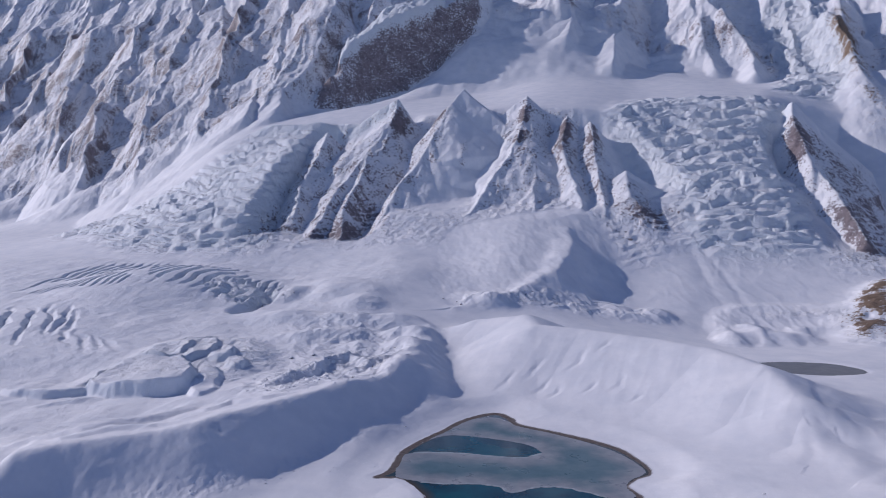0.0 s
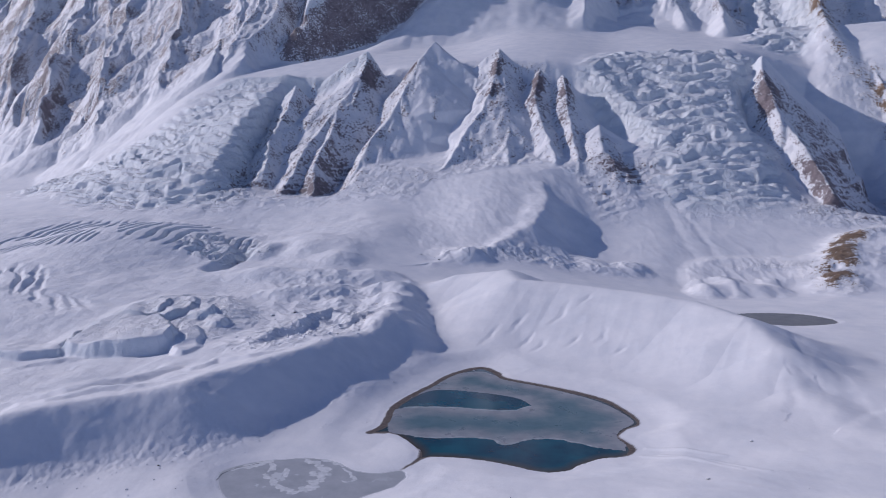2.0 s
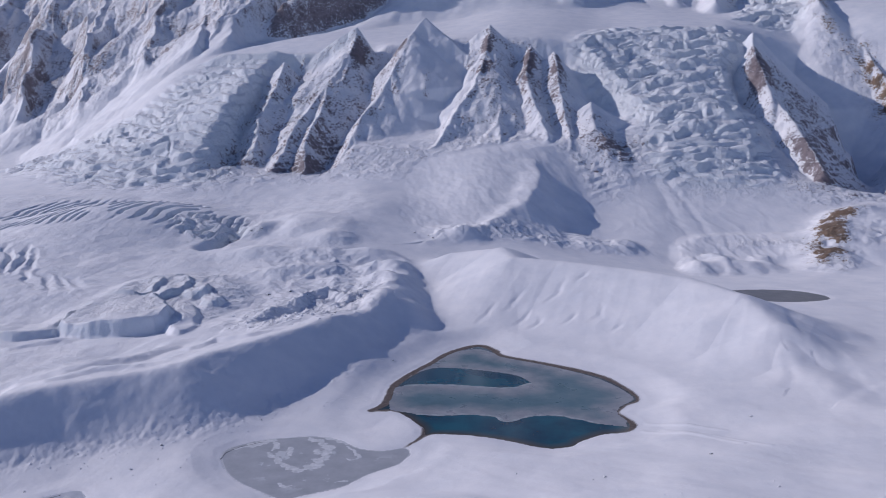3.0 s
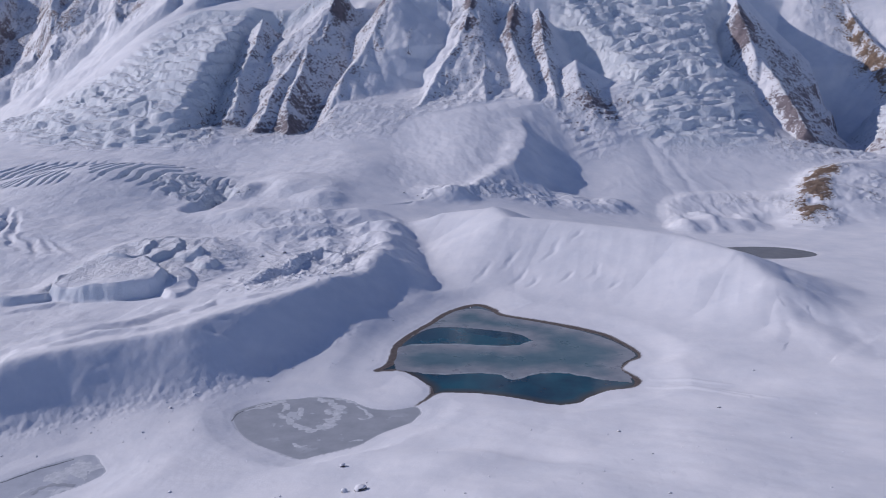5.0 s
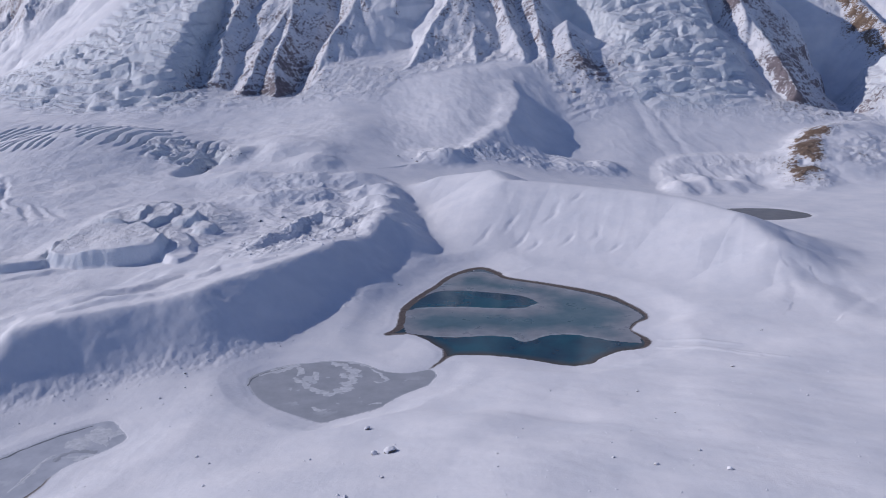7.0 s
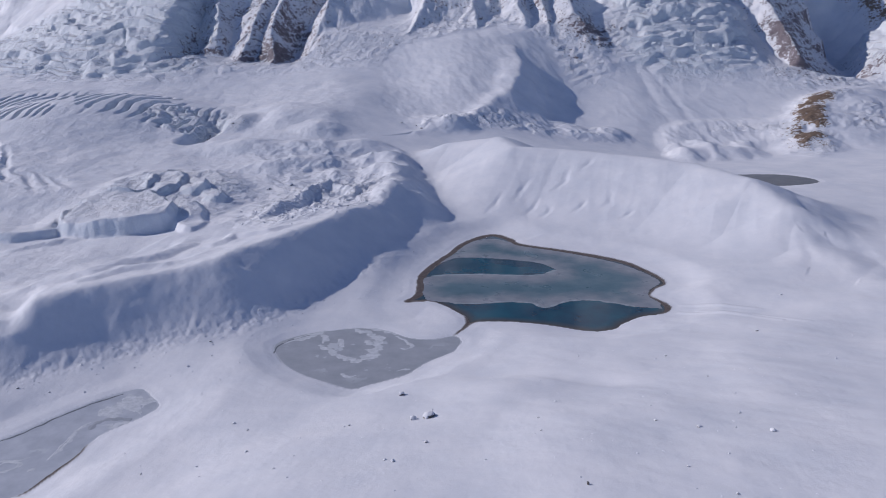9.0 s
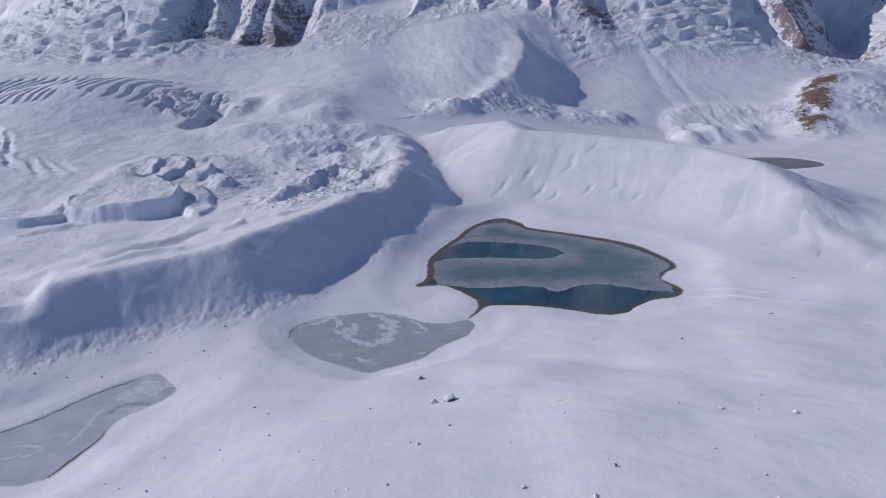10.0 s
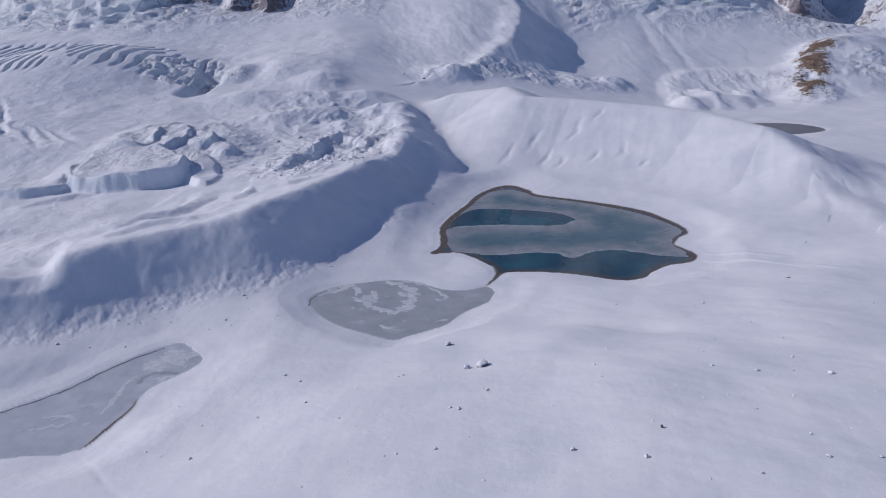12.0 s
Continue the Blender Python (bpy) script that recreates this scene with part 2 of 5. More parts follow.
NEAR_POND = smooth_loop([(-330, 214), (-318, 236), (-300, 243), (-284, 249), (-274, 258), (-265, 268), (-257, 282), (-248, 295), (-238, 305),
                         (-230, 308), (-222, 300), (-215, 292), (-216, 284), (-222, 275), (-228, 267), (-230, 257), (-230, 248),
                         (-233, 236), (-236, 225), (-243, 219), (-254, 218), (-266, 216), (-290, 206), (-315, 202)], 4)
FAR_TARN = smooth_loop([(150, 770), (180, 792), (215, 806), (256, 805), (277, 788), (284, 765), (268, 749), (235, 741), (200, 748), (165, 756)], 4)
FAR_TARN_LEVEL = 8.5

# sections across the valley from the near slope to the crest: x, then (y, height) along it
SECTIONS = []


def section(x, *profile):
    SECTIONS.append((x, profile))


section(-2600, (-1600, 60), (600, 70), (1500, 100), (2300, 130), (2450, 190), (2700, 440), (3200, 900), (4000, 1600), (5000, 2300))
section(-1720, (-1600, 60), (600, 60), (1400, 95), (1960, 140), (2060, 160), (2240, 290), (2444, 500), (2800, 840), (3400, 1400), (5000, 2400))
section(-1250, (-1600, 50), (500, 30), (900, 70), (1300, 95), (1660, 130), (1760, 175), (2133, 500), (2600, 920), (3300, 1520), (5000, 2400))
section(-1050, (-1600, 45), (500, 25), (900, 68), (1200, 98), (1420, 128), (1650, 215), (1830, 340), (2133, 530), (2600, 930), (3300, 1520), (5000, 2400))
section(-850, (-1600, 40), (300, 20), (560, 22), (750, 45), (950, 72), (1200, 108), (1420, 200), (1640, 350), (1850, 440), (2027, 540), (2400, 850), (3000, 1400), (5000, 2500))
section(-600, (-1600, 30), (300, 15), (560, 15), (750, 52), (890, 64), (1060, 85), (1197, 125), (1420, 285), (1600, 360), (1900, 470), (2200, 600), (2600, 960), (3100, 1450), (5000, 2500))
section(-420, (-1600, 30), (200, 6), (350, 8), (582, 10), (640, 28), (760, 40), (890, 57), (1060, 76), (1190, 112), (1400, 220), (1600, 372), (1800, 440), (2300, 580), (2450, 690), (2800, 1050), (3300, 1500), (5000, 2500))
section(-240, (-1600, 40), (120, 20), (206, 4), (300, 1), (420, 2), (520, 24), (640, 26), (760, 40), (914, 64), (987, 84), (1120, 106), (1240, 140), (1400, 235), (1620, 400), (1800, 440), (2330, 600), (2480, 720), (2800, 1020), (3300, 1500), (5000, 2500))
section(-95, (-1600, 60), (120, 38), (207, 27), (254, 15), (310, 5), (360, 0), (590, 1), (676, 7), (823, 22), (941, 48), (1050, 84), (1254, 158), (1400, 240), (1620, 395), (1760, 450), (2300, 620), (2440, 715), (2800, 1020), (3300, 1500), (5000, 2500))
section(30, (-1600, 70), (120, 45), (215, 35), (307, 16), (350, 8), (400, 1), (540, 1), (640, 8), (850, 22), (960, 34), (1039, 58), (1176, 110), (1286, 158), (1400, 225), (1620, 390), (1760, 445), (2300, 620), (2440, 715), (2800, 1020), (3300, 1500), (5000, 2500))
section(150, (-1600, 70), (120, 46), (215, 34), (343, 17), (405, 12), (500, 11), (740, 9), (960, 6), (1039, 24), (1216, 96), (1317, 150), (1500, 265), (1700, 400), (1785, 432), (2300, 600), (2440, 690), (2800, 1020), (3300, 1500), (5000, 2500))
section(300, (-1600, 70), (120, 48), (215, 36), (405, 21), (600, 14), (745, 9), (960, 4), (1010, 6), (1100, 40), (1216, 92), (1317, 150), (1500, 275), (1720, 410), (1785, 432), (2250, 585), (2420, 660), (2800, 1020), (3300, 1500), (5000, 2500))
section(450, (-1600, 70), (120, 50), (215, 38), (405, 26), (600, 18), (745, 12), (945, 12), (1100, 45), (1310, 130), (1538, 270), (1650, 370), (1800, 432), (2200, 545), (2400, 680), (2800, 1000), (3300, 1500), (5000, 2500))
section(700, (-1600, 80), (215, 45), (600, 26), (900, 26), (1100, 50), (1380, 128), (1550, 190), (1700, 275), (1900, 450), (2216, 590), (2600, 860), (3300, 1450), (5000, 2500))
section(1200, (-1600, 80), (600, 40), (1000, 60), (1380, 190), (1800, 420), (2216, 680), (2700, 1060), (3300, 1500), (5000, 2500))
section(2600, (-1600, 80), (600, 80), (1200, 200), (2216, 800), (3300, 1500), (5000, 2500))


def blur(table, sigma, axis):
    r = int(3 * sigma)
    k = np.exp(-0.5 * (np.arange(-r, r + 1) / sigma) ** 2)
    pad = [(0, 0), (0, 0)]
    pad[axis] = (r, r)
    return np.apply_along_axis(lambda a: np.convolve(a, k / k.sum(), "valid"), axis, np.pad(table, pad, mode="edge"))


STEP = 12.0
gx, gy = np.arange(-2600, 2601, STEP), np.arange(-1600, 5001, STEP)
rows_at = np.array([np.interp(gy, *zip(*profile)) for _, profile in SECTIONS])
stations = [s[0] for s in SECTIONS]
BASE = np.array([np.interp(gx, stations, rows_at[:, j]) for j in range(len(gy))])
BASE = blur(blur(BASE, 1.6, 0), 3.0, 1).astype(np.float32)


def base_height(x, y):
    u, v = np.clip((x - gx[0]) / STEP, 0, len(gx) - 1.001), np.clip((y - gy[0]) / STEP, 0, len(gy) - 1.001)
    i, j = u.astype(int), v.astype(int)
    u, v = u - i, v - j
    return (BASE[j, i] * (1 - u) + BASE[j, i + 1] * u) * (1 - v) + (BASE[j + 1, i] * (1 - u) + BASE[j + 1, i + 1] * u) * v


def bump(x, y, cx, cy, rx, ry, turn=0):
    """A rounded mound's shape, 1 at its middle, 0 past its edge."""
    c, s = math.cos(radians(turn)), math.sin(radians(turn))
    dx, dy = x - cx, y - cy
    d = np.sqrt(((dx * c + dy * s) / rx) ** 2 + ((dy * c - dx * s) / ry) ** 2)
    return sstep(1, 0, d)


def crest(x, y, pts, west, east, top=4, reach=220):
    """The height of a crest along a line of points from its top down, with its own steepness on either side; far below all else away from it."""
    out = np.full_like(x, -1e4)
    px, py = [p[0] for p in pts], [p[1] for p in pts]
    near = (x > min(px) - reach) & (x < max(px) + reach) & (y > min(py) - reach) & (y < max(py) + reach)
    qx, qy = x[near], y[near]
    acc = np.full_like(qx, -1e4)
    for (ax, ay, az), (bx, by, bz) in zip(pts, pts[1:]):
        dx, dy = bx - ax, by - ay
        t = np.clip(((qx - ax) * dx + (qy - ay) * dy) / (dx * dx + dy * dy), 0, 1)
        ex, ey = qx - ax - t * dx, qy - ay - t * dy
        d = np.hypot(ex, ey)
        off = np.sqrt(d * d + top * top) - top
        turn = np.clip((dx * ey - dy * ex) / (np.hypot(dx, dy) * (d + 1.0)), -1, 1) * 0.5 + 0.5
        v = az + t * (bz - az) - (west + (east - west) * turn) * off - (0.8 if reach > 300 else 2.0) * np.maximum(0, off - 0.7 * reach)
        acc = np.maximum(acc, v)
    out[near] = acc
    return out


def gully(x, y, pts, width):
    """1 along a line of points, 0 past its width; the third values scale it."""
    out = np.zeros_like(x)
    px, py = [p[0] for p in pts], [p[1] for p in pts]
    near = (x > min(px) - width) & (x < max(px) + width) & (y > min(py) - width) & (y < max(py) + width)
    d, z, _ = along(x[near], y[near], pts)
    out[near] = z * sstep(width, 0, np.abs(d))
    return out


def area(x, y, corners, soft):
    """1 inside a closed line of corners, 0 outside, over a soft edge."""
    return sstep(soft, -soft, loop_distance(x, y, smooth_loop(corners, 3)))


def terraces(h, step, sharp=3.0):
    t = h / step
    f = t - np.floor(t)
    return step * (np.floor(t) + f ** sharp / (f ** sharp + (1 - f) ** sharp))


def broken_ice(h, x, y, m, step, block, seed):
    """Ice torn into leaning blocks where m is 1."""
    on = m > 0.002
    qx, qy, qh, qm = x[on], y[on], h[on], m[on]
    ux = qx + 0.5 * block * fbm(qx, qy, block * 2.2, 2, seed)
    uy = qy + 0.5 * block * fbm(qx, qy, block * 2.2, 2, seed + 5)
    one, two, rnd = cells(ux, uy * 1.7, block, seed + 9)
    small, small2, rnd2 = cells(ux, uy * 1.5, block * 0.42, seed + 19)
    lean = qh + 1.2 * step * fbm(qx, qy, 130, 4, seed + 30)
    patchy = sstep(-0.5, 0.5, fbm(qx, qy, 80, 2, seed + 33))
    new_h = qh + 0.85 * patchy * (terraces(lean, step, 2.4) - lean) + 0.20 * step * fbm(qx, qy, block * 1.1, 4, seed + 36)
    new_h = new_h + 0.24 * step * (rnd - 0.5) * sstep(0.0, 0.3, two - one) - 0.12 * step * (1 - 0.6 * patchy) * sstep(0.12, 0.0, two - one)
    new_h = new_h + 0.16 * step * (rnd2 - 0.5) * sstep(0.0, 0.3, small2 - small) * patchy
    res = h.copy()
    res[on] = qh + (new_h - qh) * qm
    return res


def stepped_ice(h, x, y, m, step, block, seed, soft=1.0):
    """A glacier that breaks downhill in snow-draped steps: long ledges, shifted from block to block, with smaller ledges between."""
    on = m > 0.002
    qx, qy, qh, qm = x[on], y[on], h[on], m[on]
    ux, uy = qx + 0.45 * block * fbm(qx, qy, block * 1.6, 3, seed), qy + 0.45 * block * fbm(qx, qy, block * 1.6, 3, seed + 5)
    one, two, rnd = cells(ux * 0.8, uy, block, seed + 9)
    joint = sstep(0.0, 0.16, two - one)
    wide = fbm(qx, qy * 0.8, 120, 3, seed + 30)
    lean = qh + step * (0.7 * wide + 0.3 * (rnd - 0.5) * joint)
    big = terraces(lean, step, 5.0) - lean
    fine = qh + 0.5 * step * fbm(qx * 0.4, qy, 55, 3, seed + 33)
    small = terraces(fine, step * 0.36, 3.5) - fine
    patchy = sstep(-0.35, 0.35, fbm(qx, qy, 90, 2, seed + 36))
    drape = fbm(qx, qy, 24, 3, seed + 40)
    new_h = qh + 0.55 * soft * big * (0.35 + 0.65 * patchy) + 0.85 * small * (1 - 0.3 * patchy) + 0.06 * soft * step * drape
    new_h = new_h - 0.05 * step * (1 - joint) * patchy + 0.05 * step * (rnd - 0.5) * joint
    crack = np.abs(((lean + 0.3 * step * drape) / (0.5 * step)) % 1.0 - 0.5)
    new_h = new_h - 0.10 * step * sstep(0.10, 0.0, crack) * sstep(0.0, 0.4, fbm(qx, qy, 40, 2, seed + 55))
    res = h.copy()
    res[on] = qh + (new_h - qh) * qm
    return res


# crests, from the top down: places and heights, then the steepness of the west and the east side
BAND_RIBS = []


def band_rib(west, east, *points):
    BAND_RIBS.append((points, west, east))


band_rib(1.0, 1.0, (-558, 1580, 359), (-545, 1480, 287), (-549, 1400, 229), (-534, 1300, 171))
band_rib(0.7, 1.15, (-411, 1640, 429), (-414, 1590, 381), (-424, 1530, 331), (-446, 1475, 284), (-466, 1405, 234), (-466, 1320, 181), (-463, 1230, 135))
band_rib(0.9, 1.2, (-437, 1510, 311), (-432, 1430, 252), (-432, 1320, 181), (-412, 1220, 130))
band_rib(1.3, 0.84, (-256, 1650, 457), (-277, 1615, 421), (-289, 1565, 374), (-301, 1510, 325), (-319, 1455, 280), (-336, 1400, 237), (-348, 1335, 191), (-360, 1280, 154), (-351, 1195, 111))
band_rib(1.2, 0.95, (-109, 1640, 432), (-115, 1570, 369), (-123, 1515, 321), (-132, 1470, 283), (-154, 1430, 254), (-169, 1385, 220), (-186, 1325, 184), (-196, 1280, 160))
band_rib(0.7, 0.95, (-109, 1640, 432), (-93, 1545, 341), (-84, 1460, 270), (-79, 1375, 210), (-68, 1290, 162))
band_rib(1.2, 1.1, (-23, 1600, 382), (-28, 1530, 326), (-19, 1455, 268), (-7, 1385, 220), (10, 1310, 175))
band_rib(1.2, 1.05, (24, 1590, 367), (35, 1520, 312), (40, 1445, 255), (43, 1375, 208), (49, 1300, 166))
band_rib(0.7, 0.7, (95, 1430, 250), (90, 1350, 200), (110, 1290, 158))
band_rib(1.5, 1.0, (452, 1690, 405), (441, 1621, 358), (445, 1544, 298), (432, 1476, 250))
band_rib(1.2, 0.7, (752, 1860, 395), (750, 1760, 322), (760, 1640, 250), (776, 1540, 198), (800, 1450, 160))
band_rib(1.2, 1.0, (440, 1500, 262), (451, 1440, 226), (458, 1338, 162), (455, 1270, 122))
WALL_RIBS = []


def wall_rib(west, east, *points):
    WALL_RIBS.append((points, west, east))


wall_rib(0.7, 1.25, (-1900, 3400, 1390), (-1777, 3146, 1190), (-1560, 2760, 920), (-1490, 2473, 705), (-1438, 2221, 495), (-1340, 1960, 335))
wall_rib(0.8, 1.3, (-880, 2640, 1090), (-835, 2445, 930), (-830, 2340, 836), (-809, 2187, 705), (-825, 2072, 620), (-840, 2000, 566), (-780, 1820, 470))
wall_rib(0.8, 1.2, (-1150, 2800, 1130), (-1081, 2641, 1003), (-1070, 2525, 903), (-996, 2290, 730), (-962, 2060, 560), (-860, 1800, 440))
wall_rib(0.6, 1.2, (-2800, 3850, 1500), (-2714, 3653, 1340), (-2552, 3190, 950), (-2415, 2935, 762), (-2319, 2694, 568), (-2238, 2489, 396))
wall_rib(0.6, 1.2, (-2200, 3500, 1370), (-2104, 3297, 1205), (-1966, 2829, 820), (-1965, 2705, 704), (-1952, 2510, 520), (-1860, 2273, 330))
wall_rib(0.8, 1.1, (-1520, 2950, 1130), (-1452, 2823, 1034), (-1189, 2296, 682), (-1127, 2093, 516), (-1091, 1900, 388))
wall_rib(0.5, 1.35, (170, 2850, 1120), (144, 2651, 940), (132, 2461, 768), (111, 2340, 672), (95, 2150, 590))
wall_rib(0.6, 1.2, (0, 2850, 1130), (6, 2663, 945), (0, 2552, 850), (-18, 2382, 715), (-30, 2270, 640))
wall_rib(0.9, 1.3, (430, 2850, 1090), (417, 2647, 912), (467, 2474, 775), (499, 2280, 626), (470, 2120, 556))
wall_rib(0.8, 0.9, (370, 2850, 1080), (375, 2661, 915), (365, 2536, 806), (385, 2380, 682), (390, 2240, 595))
wall_rib(0.7, 1.0, (-180, 2900, 1150), (-195, 2710, 970), (-221, 2535, 805), (-250, 2390, 668))
wall_rib(1.0, 0.9, (820, 2560, 890), (779, 2422, 775), (747, 2317, 692), (740, 2216, 622), (690, 1990, 520))
LEFT_CREST = ((-157, 800, 38), (-149, 740, 36), (-138, 622, 33), (-153, 580, 28), (-171, 538, 34), (-187, 499, 33), (-209, 455, 33),
              (-229, 414, 33), (-263, 388, 32), (-286, 370, 31), (-311, 346, 28), (-345, 322, 25), (-420, 260, 20))
RIGHT_CREST = ((158, 486, 16), (161, 540, 33), (150, 595, 44), (118, 645, 48), (72, 680, 50), (12, 716, 52), (-34, 730, 53), (-48, 775, 57), (-100, 795, 48), (-130, 835, 32))
CONE_CREST = ((-40, 1300, 158), (-18, 1250, 146), (-8, 1190, 129), (-12, 1120, 109), (-24, 1070, 90), (-54, 1012, 73), (-98, 950, 57), (-150, 905, 50))
HANGING_ICE = ((73, 1640), (110, 1545), (144, 1476), (182, 1389), (186, 1261), (215, 1215), (290, 1205), (370, 1228), (385, 1330), (392, 1440), (398, 1567), (430, 1680),
               (520, 1770), (430, 1800), (299, 1798), (140, 1780))
WEST_ICEFALL = ((-1300, 1640), (-1100, 1560), (-880, 1500), (-800, 1600), (-720, 1665), (-640, 1650), (-590, 1540), (-560, 1388), (-540, 1270), (-560, 1150), (-790, 1170), (-950, 1290), (-1120, 1420))


# the dark cliff above the shelf: x, y of its foot, how far the snow at its foot stands off the slope, and its height
ROCK_CLIFF = ((-860, 1960, 0, 0), (-770, 2020, -50, 0), (-698, 2060, -75, 130), (-605, 2110, -57, 190), (-512, 2160, -19, 200), (-420, 2230, 54, 180),
              (-383, 2270, 105, 150), (-332, 2290, 143, 90), (-290, 2300, 140, 0), (-150, 2310, 118, 0), (0, 2310, 80, 0), (300, 2310, 0, 0))
ICE_CLIFF = ((-715, 2125), (-605, 2180), (-505, 2235), (-435, 2295), (-440, 2380), (-560, 2330), (-700, 2240))
EAST_ICE = ((572, 1235), (640, 1215), (760, 1330), (800, 1440), (740, 1500), (670, 1520), (622, 1440))
SERACS = (
    (((-423, 583), (-404, 548), (-391, 537), (-357, 531), (-318, 538), (-316, 566), (-350, 612), (-394, 628), (-418, 615)), 11.5, 0.02, -0.09),
    (((-309, 542), (-287, 522), (-284, 545), (-300, 580), (-322, 602), (-318, 569)), 4.5, -0.12, -0.02),
    (((-425, 634), (-400, 672), (-380, 676), (-372, 640), (-385, 622)), 3.6, 0.14, -0.04),
    (((-380, 682), (-352, 678), (-343, 645), (-353, 616), (-372, 630)), 4.5, 0.15, -0.05),
    (((-350, 672), (-325, 660), (-312, 630), (-328, 624), (-344, 640)), 3.6, 0.14, -0.04),
    (((-318, 634), (-297, 624), (-290, 600), (-307, 603)), 3, 0.12, -0.04),
    (((-480, 580), (-449, 590), (-422, 578), (-402, 545), (-418, 534), (-446, 530), (-485, 540)), 4, 0.05, -0.12),
)
SCARPS = (((185, 590, 0.5), (178, 548, 1), (173, 511, 0.6)), ((156, 502, 0.6), (154, 476, 1), (144, 460, 0.5)), ((164, 434, 0.5), (190, 464, 0.8), (210, 471, 0.3)), ((188, 548, 0.4), (210, 553, 0.5)))
WAVELETS = ((-61, 624, -49, 655), (-40, 644, -24, 672), (-30, 619, -17, 642), (-2, 647, 15, 676), (11, 611, 21, 624), (34, 604, 44, 630), (25, 673, 37, 688), (50, 588, 58, 596), (-16, 611, -8, 625))
GASHES = (((-690, 790), (-600, 655), 7), ((-655, 785), (-572, 655), 7), ((-640, 790), (-560, 690), 6), ((-612, 788), (-548, 690), 6), ((-590, 772), (-530, 685), 4), ((-548, 706), (-500, 650), 2.5),
          ((-530, 704), (-476, 640), 2.5), ((-512, 700), (-462, 645), 2), ((-500, 698), (-446, 648), 2), ((-640, 680), (-590, 630), 3))
SIDE_RIDGES = (
    (((-339, 395, 0.4), (-304, 408, 1), (-282, 442, 1), (-279, 478, 0.9), (-283, 505, 0.3)), 4.5, 13),
    (((-298, 384, 0.4), (-284, 410, 1), (-262, 414, 0.8), (-240, 440, 0.3)), 2.5, 10),
    (((-420, 508, 0.6), (-400, 523, 1), (-377, 532, 0.4)), 2.5, 8),
    (((-252, 469, 0.5), (-244, 489, 1), (-219, 490, 1), (-202, 500, 0.4)), 3.0, 10),
    (((-242, 552, 0.5), (-229, 597, 1), (-219, 637, 1), (-206, 654, 1), (-182, 630, 0.8), (-174, 646, 0.4)), 6.0, 12),
)


def gravel_width(x, y, loop):
    """How far the water stands off the snow, in metres."""
    if loop is LAKE:
        return 0.5 + 7.0 * sstep(425, 480, y) * sstep(75, 20, x) + 5.5 * bump(x, y, -108, 440, 16, 40) + 5.5 * bump(x, y, 46, 420, 20, 22) + 3.0 * bump(x, y, -80, 388, 14, 22)
    if loop is NEAR_POND:
        return 0.3 + 2.4 * bump(x, y, -233, 238, 14, 34)
    return np.full_like(x, 0.3)


def wall_foot(x):
    return np.interp(x, [-2600, -1720, -1250, -850, -600, -200, 300, 600, 1200], [2380, 2030, 1720, 1840, 2280, 2360, 2340, 2120, 1980])


